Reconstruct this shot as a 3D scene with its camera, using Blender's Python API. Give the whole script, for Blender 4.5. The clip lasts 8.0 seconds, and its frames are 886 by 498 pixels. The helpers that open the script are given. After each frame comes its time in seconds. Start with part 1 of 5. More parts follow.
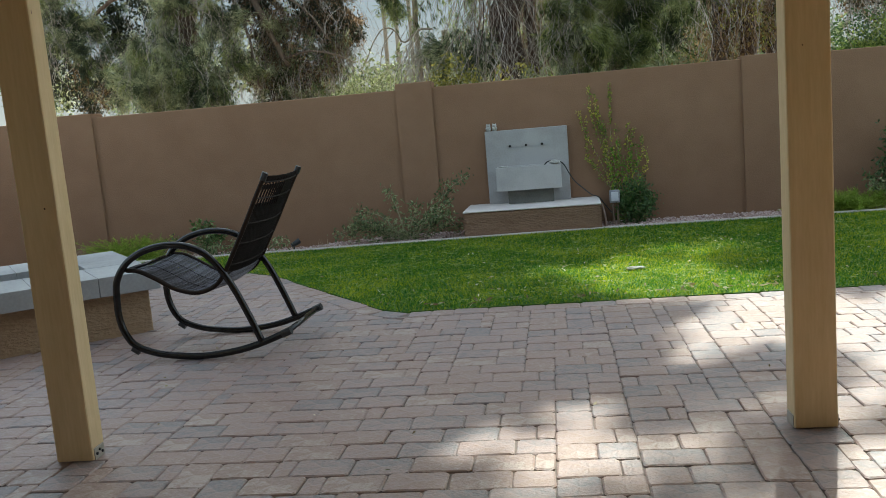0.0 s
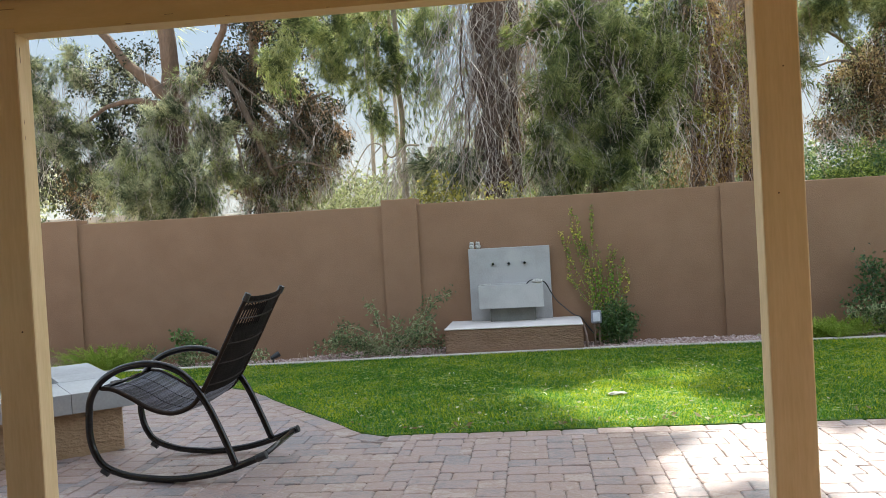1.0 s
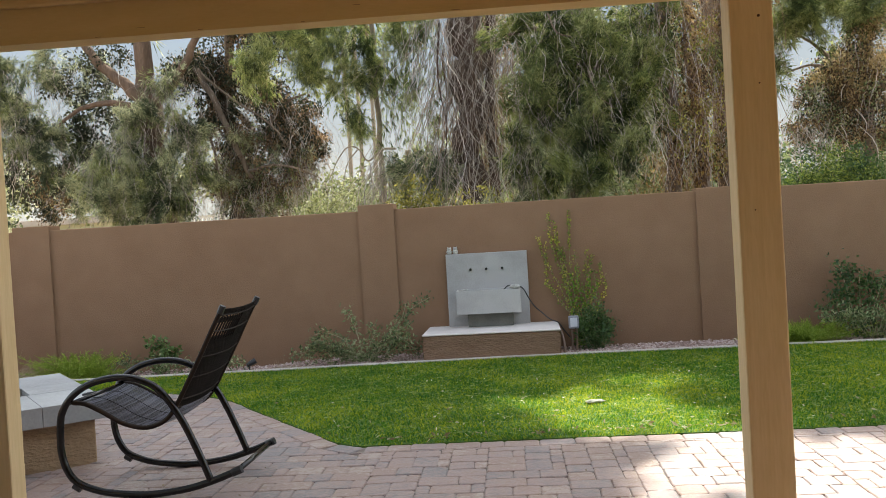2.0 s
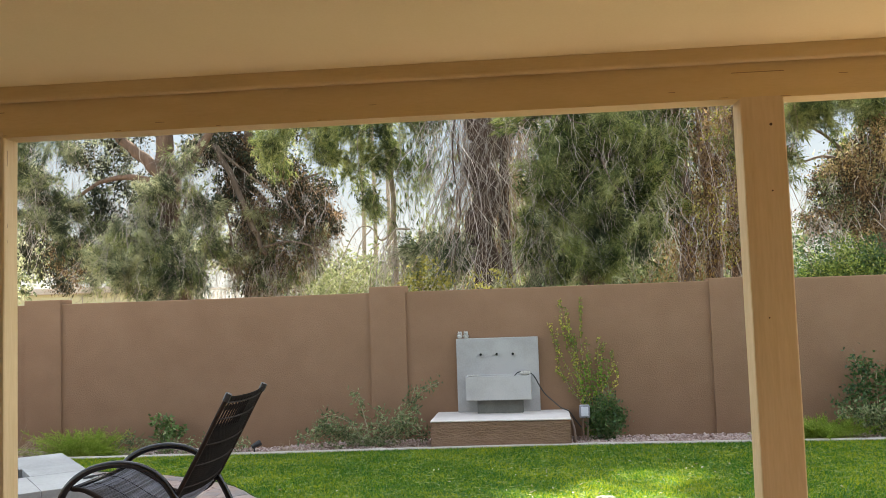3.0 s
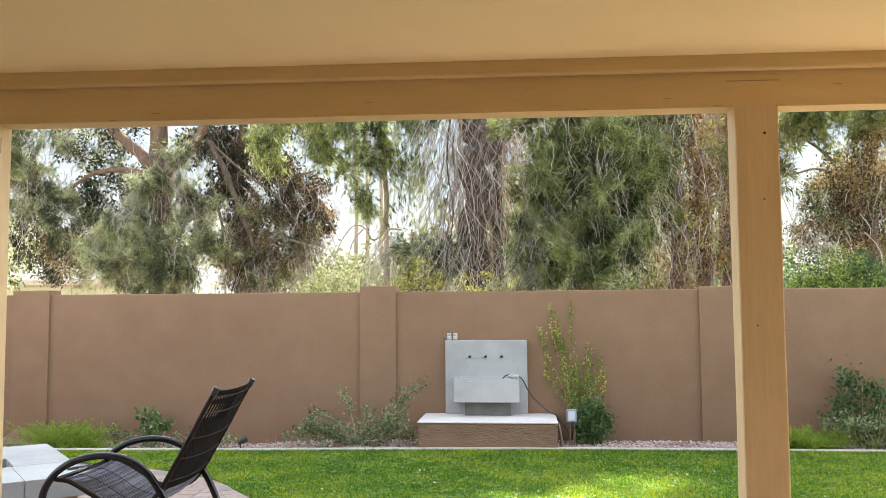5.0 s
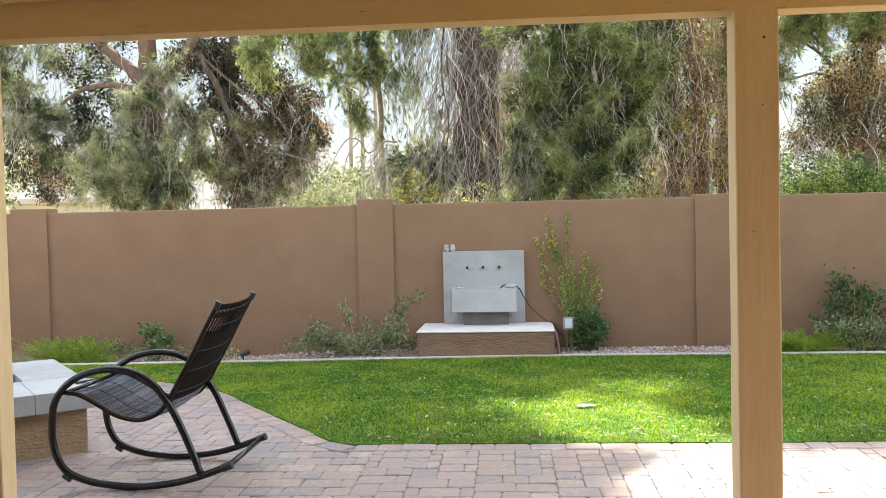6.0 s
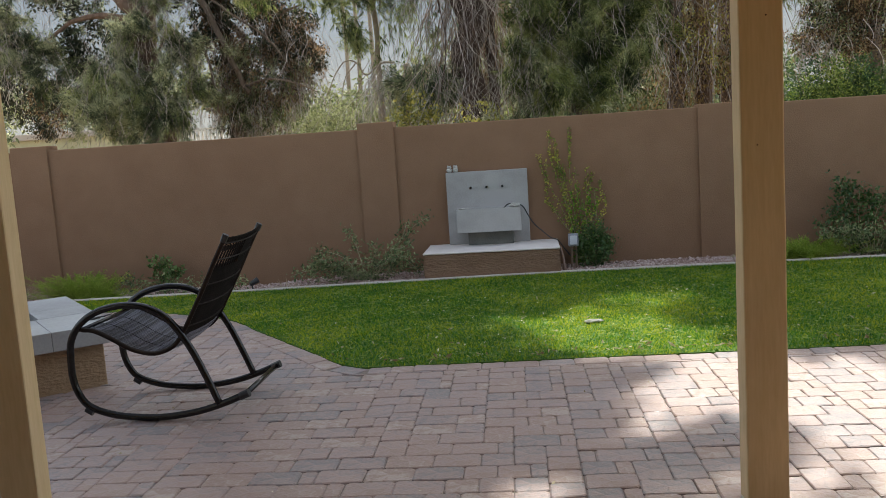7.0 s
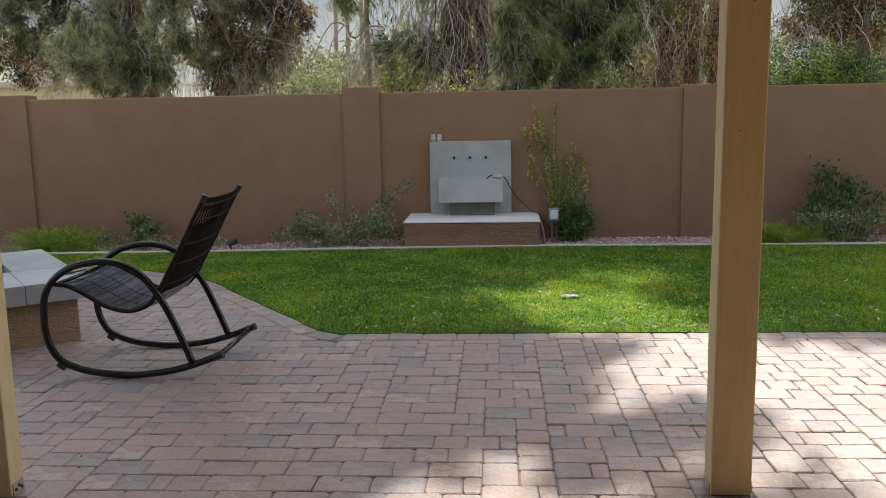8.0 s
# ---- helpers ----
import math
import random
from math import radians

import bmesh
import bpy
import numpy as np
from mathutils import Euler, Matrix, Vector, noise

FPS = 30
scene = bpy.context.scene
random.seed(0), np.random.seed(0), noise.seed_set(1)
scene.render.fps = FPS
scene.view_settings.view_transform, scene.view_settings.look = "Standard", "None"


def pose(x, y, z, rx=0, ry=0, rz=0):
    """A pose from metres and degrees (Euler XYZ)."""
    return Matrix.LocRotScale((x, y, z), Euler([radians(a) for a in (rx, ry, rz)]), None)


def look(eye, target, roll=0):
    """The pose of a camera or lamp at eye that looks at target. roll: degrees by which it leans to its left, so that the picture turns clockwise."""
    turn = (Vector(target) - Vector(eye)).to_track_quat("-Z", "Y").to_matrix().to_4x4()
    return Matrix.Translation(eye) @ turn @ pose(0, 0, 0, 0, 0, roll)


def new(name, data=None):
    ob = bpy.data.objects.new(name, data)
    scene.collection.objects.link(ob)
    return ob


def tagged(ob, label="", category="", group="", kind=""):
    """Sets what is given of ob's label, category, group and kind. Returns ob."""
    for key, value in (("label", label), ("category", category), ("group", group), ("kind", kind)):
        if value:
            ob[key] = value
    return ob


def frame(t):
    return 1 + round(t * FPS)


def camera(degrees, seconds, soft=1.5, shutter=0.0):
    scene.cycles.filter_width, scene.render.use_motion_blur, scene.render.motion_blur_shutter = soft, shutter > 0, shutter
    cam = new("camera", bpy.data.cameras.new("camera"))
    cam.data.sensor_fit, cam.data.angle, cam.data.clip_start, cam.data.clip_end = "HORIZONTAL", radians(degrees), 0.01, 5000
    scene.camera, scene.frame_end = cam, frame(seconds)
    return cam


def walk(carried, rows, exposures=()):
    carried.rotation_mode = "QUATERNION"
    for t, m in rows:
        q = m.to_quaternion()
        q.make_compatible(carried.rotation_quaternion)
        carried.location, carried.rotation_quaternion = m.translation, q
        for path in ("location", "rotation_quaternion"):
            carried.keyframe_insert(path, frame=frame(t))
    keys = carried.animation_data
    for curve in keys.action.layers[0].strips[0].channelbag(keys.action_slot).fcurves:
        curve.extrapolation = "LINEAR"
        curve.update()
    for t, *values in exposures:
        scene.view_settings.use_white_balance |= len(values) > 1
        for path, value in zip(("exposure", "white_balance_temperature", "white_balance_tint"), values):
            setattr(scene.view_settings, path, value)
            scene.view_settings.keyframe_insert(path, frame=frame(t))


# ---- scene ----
cam = camera(54.25, 8.0, soft=0.7)
# seconds, place, yaw, pitch and lean of the hand-held camera
ROWS = [
    (0, -0.021, -0.050, 1.243, 8.66, -8.08, 4.82),
    (0.2, -0.027, -0.051, 1.282, 8.24, -4.18, 4.60),
    (0.3, -0.030, -0.049, 1.299, 7.93, -2.41, 4.24),
    (0.5, -0.029, -0.047, 1.327, 7.67, -1.17, 3.71),
    (0.7, -0.026, -0.047, 1.335, 7.37, -0.99, 3.25),
    (1, -0.018, -0.047, 1.344, 6.97, -1.07, 3.26),
    (1.2, -0.016, -0.046, 1.353, 6.61, -1.47, 2.83),
    (2.3, -0.012, -0.005, 1.431, 5.13, -0.66, 3.66),
    (2.5, -0.010, -0.001, 1.448, 5.23, 1.08, 3.92),
    (2.7, -0.010, 0.002, 1.473, 5.57, 2.44, 3.04),
    (3, -0.006, 0.003, 1.494, 6.06, 3.92, 1.95),
    (3.5, -0.006, 0.002, 1.496, 6.73, 4.18, 0.97),
    (4, -0.003, 0.002, 1.495, 6.50, 4.14, 0.41),
    (4.5, -0.002, 0.000, 1.495, 6.01, 4.08, 0.26),
    (4.7, -0.004, -0.001, 1.490, 5.85, 4.10, 0.29),
    (5.8, -0.012, -0.013, 1.476, 4.76, 1.69, 0.70),
    (6, -0.013, -0.018, 1.479, 5.34, -1.77, 1.32),
    (6.5, -0.017, -0.034, 1.487, 6.60, -6.61, 3.48),
    (7, -0.017, -0.033, 1.507, 5.82, -7.10, 3.72),
    (7.5, -0.012, -0.034, 1.522, 4.91, -8.07, 2.27),
    (8, -0.008, -0.032, 1.523, 4.62, -9.29, 1.05),
]
STOPS = [(0, 1.45, 6700, -4), (.5, 1.88, 6650, 0), (1, 2.1, 6900, 3), (2.5, 1.84, 7500, 6), (3, 2.33, 7500, 5), (3.5, 2.76, 7450, 6), (4, 2.78, 7400, 6),
         (4.5, 2.78, 7400, 6), (5.8, 2.68, 7200, 5), (6, 2.62, 7200, 5), (6.5, 1.95, 7100, 6), (7, 1.4, 7050, 6), (7.5, 1.36, 7050, 6), (8, 1.42, 7100, 6)]
walk(cam, [(t, pose(x, y, z, 90 + p, 0, a) @ pose(0, 0, 0, 0, 0, -r)) for t, x, y, z, a, p, r in ROWS], STOPS)

# ---- light: a clear spring noon, the sun ahead, high and a little to the right ----
SUN_TURN, SUN_UP = radians(16.5), radians(53)          # clockwise from +y, and over the horizon
TO_SUN = Vector((math.sin(SUN_TURN) * math.cos(SUN_UP), math.cos(SUN_TURN) * math.cos(SUN_UP), math.sin(SUN_UP)))
world = bpy.data.worlds.new("world")
scene.world = world
world.use_nodes = True
sky = world.node_tree.nodes.new("ShaderNodeTexSky")
sky.sky_type, sky.sun_disc, sky.sun_elevation, sky.sun_rotation = "NISHITA", False, SUN_UP, SUN_TURN
sky.air_density, sky.dust_density, sky.ozone_density = 1.0, 1.3, 0.7
haze = world.node_tree.nodes.new("ShaderNodeHueSaturation")          # thin haze pales the blue
haze.inputs["Saturation"].default_value = 0.66
world.node_tree.links.new(sky.outputs[0], haze.inputs["Color"])
world.node_tree.links.new(haze.outputs[0], world.node_tree.nodes["Background"].inputs[0])
world.node_tree.nodes["Background"].inputs[1].default_value = 0.15
sun = new("sun", bpy.data.lights.new("sun", "SUN"))
sun.data.energy, sun.data.angle, sun.data.color = 3.25, radians(0.6), (1.0, 0.992, 0.978)
sun.matrix_world = look(TO_SUN * 30, (0, 0, 0))


# ---- distance: glowing sheet painted as pale hazy sky, whiter towards the horizon ----
def sky_backdrop():
    m = bpy.data.materials.new("glowing_hazy_sky")
    m.use_nodes = True
    n, k = m.node_tree.nodes, m.node_tree.links.new
    n.remove(n["Principled BSDF"])
    # emission with a painted haze gradient, dimmer than the sky it covers
    glow, co, part_z, ramp = n.new("ShaderNodeEmission"), n.new("ShaderNodeTexCoord"), n.new("ShaderNodeSeparateXYZ"), n.new("ShaderNodeValToRGB")
    k(co.outputs["Generated"], part_z.inputs[0])
    k(part_z.outputs[2], ramp.inputs[0])
    el = ramp.color_ramp.elements
    el.new(.3)
    for e, (p, c) in zip(el, ((.03, (.24, .245, .245)), (.32, (.158, .180, .210)), (.8, (.102, .145, .215)))):
        e.position, e.color = p, (*c, 1)
    k(ramp.outputs[0], glow.inputs[0])
    k(glow.outputs[0], n["Material Output"].inputs[0])
    v, f = [], []
    for i in range(33):
        a = radians(-48 + 3 * i)
        v += [(820 * math.sin(a), 820 * math.cos(a), z) for z in (-2, 330)]
    for i in range(32):
        f.append((2 * i, 2 * i + 1, 2 * i + 3, 2 * i + 2))
    me = bpy.data.meshes.new("backdrop")
    me.from_pydata(v, [], f)
    me.materials.append(m)
    return tagged(new("backdrop", me), "glowing sheet painted as pale hazy sky behind the trees", "backdrop", kind="structure")


sky_backdrop()


# ---- materials ----
def surface(name, low, high, scale=6.0, rough=0.8, bump=0.3, grain=60.0, big=0.7, island=0.0, objects=0.0, through_light=0.0,
            metal=0.0, gloss=0.5, stretch=(1, 1, 1), dist=0.01, patches=0.6):
    """A worn surface: two colours mixed by coarse and fine noise, with relief; pieces can differ one from another."""
    m = bpy.data.materials.new(name)
    m.use_nodes = True
    n, k = m.node_tree.nodes, m.node_tree.links.new
    b = n["Principled BSDF"]
    co = n.new("ShaderNodeTexCoord")
    mp = n.new("ShaderNodeMapping")
    mp.inputs["Scale"].default_value = stretch
    k(co.outputs["Object"], mp.inputs[0])
    coarse, fine = n.new("ShaderNodeTexNoise"), n.new("ShaderNodeTexNoise")
    coarse.inputs["Scale"].default_value, coarse.inputs["Detail"].default_value = scale * 0.2, 4
    fine.inputs["Scale"].default_value, fine.inputs["Detail"].default_value = grain, 6
    for t in (coarse, fine):
        k(mp.outputs[0], t.inputs["Vector"])
    mid = n.new("ShaderNodeTexNoise")
    mid.inputs["Scale"].default_value, mid.inputs["Detail"].default_value = scale, 5
    k(mp.outputs[0], mid.inputs["Vector"])

    def calc(op, a, c):
        q = n.new("ShaderNodeMath")
        q.operation = op
        for i, v in enumerate((a, c)):
            if isinstance(v, (int, float)):
                q.inputs[i].default_value = v
            else:
                k(v, q.inputs[i])
        return q.outputs[0]

    f = calc("ADD", calc("MULTIPLY", coarse.outputs[0], big), calc("MULTIPLY", mid.outputs[0], patches))
    f = calc("ADD", f, calc("MULTIPLY", fine.outputs[0], 0.4))
    f = calc("SUBTRACT", f, 0.5 * (big + patches + 0.4))
    f = calc("MULTIPLY", f, 1.6)
    if island:
        f = calc("ADD", f, calc("MULTIPLY", calc("SUBTRACT", n.new("ShaderNodeNewGeometry").outputs["Random Per Island"], 0.5), island))
    if objects:
        f = calc("ADD", f, calc("MULTIPLY", calc("SUBTRACT", n.new("ShaderNodeObjectInfo").outputs["Random"], 0.5), objects))
    f = calc("ADD", f, 0.5)
    ramp = n.new("ShaderNodeValToRGB")
    cols = [low, high] if len(np.shape(high)) == 1 else [low, *high]
    el = ramp.color_ramp.elements
    while len(el) < len(cols):
        el.new(0.5)
    for i, c in enumerate(cols):
        el[i].position, el[i].color = 0.08 + 0.84 * i / (len(cols) - 1), (*c, 1)
    k(f, ramp.inputs[0])
    k(ramp.outputs[0], b.inputs["Base Color"])
    b.inputs["Roughness"].default_value, b.inputs["Metallic"].default_value = rough, metal
    b.inputs["Specular IOR Level"].default_value = gloss
    if bump:
        bp = n.new("ShaderNodeBump")
        bp.inputs["Strength"].default_value, bp.inputs["Distance"].default_value = bump, dist
        k(calc("ADD", fine.outputs[0], mid.outputs[0]), bp.inputs["Height"])
        k(bp.outputs[0], b.inputs["Normal"])
    if through_light:
        tr, mix = n.new("ShaderNodeBsdfTranslucent"), n.new("ShaderNodeMixShader")
        k(ramp.outputs[0], tr.inputs[0])
        mix.inputs[0].default_value = through_light
        k(b.outputs[0], mix.inputs[1])
        k(tr.outputs[0], mix.inputs[2])
        k(mix.outputs[0], n["Material Output"].inputs[0])
    return m


STUCCO = surface("brown_stucco", (.210, .118, .069), (.260, .154, .094), 3, .93, .7, 90, big=.4, dist=.006, gloss=.25)
STUCCO_ROUGH = surface("trowelled_stucco", (.20, .116, .073), (.275, .168, .11), 5, .93, .9, 26, stretch=(1, 1, 3.2), dist=.02, gloss=.25)
PIT_STUCCO = surface("tan_stucco", (.30, .20, .12), (.40, .28, .175), 5, .93, .9, 26, stretch=(1, 1, 2.2), dist=.02, gloss=.25)
HOUSE = surface("house_stucco", (.25, .155, .09), (.33, .21, .13), 3, .93, .5, 80, dist=.006)
PAINT = surface("tan_painted_wood", (.54, .40, .218), (.675, .525, .318), 4, .62, .18, 16, stretch=(6, 6, .6), dist=.004, gloss=.3)
BEAM_PAINT = surface("tan_painted_beam", (.61, .45, .21), (.69, .53, .275), 4, .62, .3, 30, stretch=(.8, 5, 5), dist=.004, gloss=.3)
KNOT = surface("dark_knot", (.05, .026, .012), (.12, .065, .03), 40, .85, .3, 120)
BEAM_LINE = surface("painted_joint", (.27, .175, .075), (.38, .255, .12), 8, .8, .2, 60)
CEILING = surface("ceiling_plaster", (.79, .64, .325), (.85, .71, .385), 2, .9, .2, 120, dist=.003, gloss=.2)
CONCRETE = surface("grey_concrete", (.285, .272, .260), (.43, .415, .40), 5, .85, .25, 70, big=1.0, dist=.004)
CAP = surface("pale_cap", (.58, .515, .475), (.71, .645, .60), 6, .85, .25, 60, dist=.004)
PIT_TOP = surface("pit_slab", (.25, .25, .245), (.40, .40, .39), 3, .8, .3, 50, big=1.0, dist=.004)
CURB = surface("curb_concrete", (.36, .315, .265), (.50, .45, .39), 9, .9, .5, 50, dist=.005)
PAVER = surface("tumbled_paver", (.172, .158, .163), [(.245, .192, .183), (.300, .218, .198), (.262, .180, .148), (.352, .282, .254)], 22, .42, .42, 60, big=.5,
                objects=.66, dist=.008, gloss=.5)
PAVER_FAR = surface("tumbled_paver_joined", (.172, .158, .163), [(.245, .192, .183), (.300, .218, .198), (.262, .180, .148), (.352, .282, .254)], 22, .42, .42, 60, big=.5,
                    island=.66, dist=.008, gloss=.5)
SAND = surface("joint_sand", (.12, .10, .085), (.24, .205, .175), 20, .95, .5, 200, dist=.004)
TURF_BASE = surface("turf_backing", (.04, .10, .012), (.075, .15, .02), 20, .95, .4, 150)
TURF = surface("turf_blade", (.030, .130, .012), [(.104, .238, .016), (.47, .480, .030)], 2.0, .5, 0, 30, island=.9, through_light=.55, gloss=.3)
GRAVEL_BASE = surface("bed_soil", (.20, .14, .11), (.32, .24, .20), 14, .95, .6, 120)
GRAVEL = surface("pink_gravel", (.29, .185, .15), [(.44, .31, .265), (.60, .48, .43)], 10, .9, 0, 60, island=1.0)
EARTH = surface("dry_earth", (.26, .19, .12), (.38, .29, .19), 1.2, .95, .5, 20, dist=.03)
FRAME = surface("dark_metal_tube", (.005, .004, .004), (.011, .009, .008), 8, .24, .12, 90, gloss=.4, dist=.002)
# the paler blue tones paint the seat's sheen streaks into the cord colour
WEAVE = surface("dark_cord_with_sheen", (.010, .011, .018), [(.040, .044, .064), (.15, .16, .20)], 12, .34, .3, 160, island=1.1, gloss=.5, dist=.002)
WEAVE_BACK = surface("brown_woven_cord", (.009, .007, .006), (.022, .017, .015), 12, .8, .3, 160, island=.25, gloss=.05, dist=.002)
ROD = surface("worn_rod", (.022, .018, .016), (.05, .041, .036), 12, .8, .2, 90, gloss=.1)
RAIL = surface("dark_brown_rail", (.016, .010, .007), (.034, .022, .016), 12, .6, .2, 90, gloss=.15)
BLACK = surface("black_plastic", (.012, .012, .013), (.03, .03, .032), 12, .5, .1, 80)
BOX_PALE = surface("pale_plastic", (.52, .53, .57), (.64, .65, .68), 12, .4, .1, 80)
BOX_GREY = surface("grey_plastic", (.22, .22, .25), (.32, .32, .35), 12, .5, .1, 80)
PIPE = surface("brown_pipe", (.16, .10, .07), (.24, .16, .11), 12, .6, .2, 80)
PALE_STONE = surface("pale_stone", (.24, .225, .20), (.60, .58, .53), 45, .9, .6, 90)
FLAT_STONE = surface("weathered_stone", (.12, .12, .095), (.30, .29, .24), 30, .9, .6, 90)
LAVA = surface("lava_rock", (.03, .018, .014), (.11, .06, .045), 20, .95, .8, 90, island=.7)
STEEL = surface("galvanised_steel", (.30, .28, .24), (.5, .48, .42), 20, .5, .2, 80, metal=.6)
DARK_HOLE = surface("dark_interior", (.02, .018, .016), (.05, .045, .04), 10, .9, .2, 60)
STILL_WATER = surface("still_water", (.020, .022, .020), (.035, .037, .033), 5, .12, .05, 30, gloss=.5)
# basin concrete made darker: shading between panel and basin is put into the colour
PANEL = surface("panel_concrete", (.262, .25, .24), (.395, .382, .368), 5, .85, .3, 60, big=1.2, dist=.004)
# grey-green foot concrete, with the basin's shade put into its colour
FOOT_SHADE = surface("shaded_concrete", (.12, .12, .105), (.22, .215, .19), 7, .8, .3, 70, big=1.0, dist=.004)
BARK = surface("grey_brown_bark", (.085, .06, .045), (.24, .18, .14), 6, .95, 1.0, 30, stretch=(1, 1, .25), dist=.04)
BARK_RED = surface("red_brown_bark", (.075, .046, .034), (.20, .13, .093), 6, .95, 1.0, 30, stretch=(1, 1, .25), dist=.04)
BARK_DARK = surface("dark_brown_bark", (.035, .021, .015), (.11, .068, .05), 6, .95, 1.0, 30, stretch=(1, 1, .25), dist=.04)
BARK_PALE = surface("pale_tan_bark", (.17, .135, .10), (.36, .30, .235), 6, .95, .8, 30, stretch=(1, 1, .25), dist=.03)
TWIG = surface("grey_twig", (.17, .135, .115), (.52, .46, .42), 2, .9, 0, 30, island=.8)
TWIG_RED = surface("russet_twig", (.13, .075, .045), (.36, .23, .15), 2, .9, 0, 30, island=.8)
# strong patches put sunlit and shaded clumps into the needle colours
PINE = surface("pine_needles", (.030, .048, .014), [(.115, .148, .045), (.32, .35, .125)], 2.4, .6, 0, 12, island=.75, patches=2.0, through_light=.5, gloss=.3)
# lit copy of the pine: sunlight is put into the colour
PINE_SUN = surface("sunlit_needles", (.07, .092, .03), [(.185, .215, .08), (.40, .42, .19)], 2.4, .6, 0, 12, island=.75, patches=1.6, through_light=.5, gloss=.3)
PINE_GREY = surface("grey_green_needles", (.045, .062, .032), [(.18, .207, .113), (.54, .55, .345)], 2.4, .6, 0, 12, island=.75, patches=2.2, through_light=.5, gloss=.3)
# lit copy of the russet leaves, sunlight put into its amber-brown
RUSSET_LIT = surface("sunlit_russet_leaves", (.05, .034, .02), [(.17, .11, .06), (.40, .28, .15)], 1.6, .7, 0, 12, island=.9, through_light=.5, gloss=.2)
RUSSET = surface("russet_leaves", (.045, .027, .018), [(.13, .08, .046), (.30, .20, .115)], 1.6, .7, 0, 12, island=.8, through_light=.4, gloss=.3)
# near-black leaf colour that carries the shade of backlit foliage
DARK_LEAF = surface("backlit_dark_leaves", (.016, .022, .012), [(.035, .042, .022), (.07, .065, .032)], 1.6, .6, 0, 12, island=.8, through_light=.25, gloss=.3)
OLIVE = surface("olive_yellow_leaves", (.12, .12, .025), [(.28, .26, .06), (.52, .45, .12)], 2, .6, 0, 12, island=.8, through_light=.4, gloss=.3)
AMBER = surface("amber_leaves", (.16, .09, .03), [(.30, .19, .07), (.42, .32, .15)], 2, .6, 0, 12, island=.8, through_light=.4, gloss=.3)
# lit copy of the amber leaves, paler to hold the sunlight
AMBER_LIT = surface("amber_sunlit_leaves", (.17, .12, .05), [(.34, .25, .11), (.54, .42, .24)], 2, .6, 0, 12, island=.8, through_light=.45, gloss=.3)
# sunlight on the paler bushes is put into this leaf colour
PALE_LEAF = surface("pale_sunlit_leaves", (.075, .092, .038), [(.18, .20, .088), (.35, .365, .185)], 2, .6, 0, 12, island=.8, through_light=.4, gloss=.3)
BRIGHT_LEAF = surface("bright_green_leaves", (.06, .16, .015), [(.13, .28, .03), (.22, .38, .05)], 3, .65, 0, 12, island=.8, through_light=.4, gloss=.15)
FERN_LEAF = surface("yellow_green_fronds", (.13, .22, .02), [(.27, .38, .045), (.46, .54, .12)], 3, .5, 0, 12, island=.9, through_light=.45, gloss=.3)
CLIMBER_LEAF = surface("mid_green_leaves", (.05, .10, .025), [(.11, .19, .05), (.25, .33, .13)], 4, .45, 0, 20, island=.9, through_light=.3, gloss=.4)
# the bush's sunlit side, its light put into the yellow-green
HEDGE_LEAF = surface("sunlit_hedge_leaves", (.05, .09, .018), [(.13, .19, .04), (.30, .36, .09)], 3, .6, 0, 12, island=.9, through_light=.4, gloss=.2)
SHRUB_LEAF = surface("grey_green_shrub_leaves", (.05, .082, .03), [(.15, .20, .08), (.36, .40, .20)], 4, .55, 0, 20, island=.8, through_light=.3, gloss=.4)
DEEP_LEAF = surface("deep_green_leaves", (.022, .06, .016), [(.05, .115, .028), (.11, .18, .05)], 4, .4, 0, 20, island=.8, through_light=.25, gloss=.5)
VINE_LEAF = surface("yellow_green_vine_leaves", (.11, .17, .025), [(.31, .36, .05), (.68, .58, .12)], 4, .5, 0, 20, island=.8, through_light=.35, gloss=.4)
STEM = surface("pale_stem", (.24, .23, .13), (.44, .40, .26), 10, .8, 0, 40)
STRAW = surface("dry_straw", (.30, .22, .13), (.58, .48, .33), 10, .8, 0, 40, island=.8)
THATCH = surface("straw_fibre", (.20, .28, .06), (.40, .44, .17), 10, .7, 0, 40, island=.8, through_light=.3)
LITTER = surface("dry_leaf_litter", (.28, .22, .12), [(.46, .40, .26), (.68, .63, .50)], 10, .8, 0, 40, island=1.0, through_light=.2)
DRY_LEAF = surface("curled_brown_leaf", (.17, .11, .055), [(.30, .22, .12), (.50, .42, .28)], 10, .8, 0, 40, island=1.0, through_light=.2)
ROOFING = surface("far_roof", (.30, .26, .22), (.42, .37, .32), 3, .9, .3, 20)
WHITE_PAINT = surface("white_fence_paint", (.68, .66, .63), (.8, .78, .75), 5, .7, .1, 40)
YELLOW_WALL = surface("far_wall", (.36, .34, .22), (.46, .43, .29), 3, .9, .2, 20)


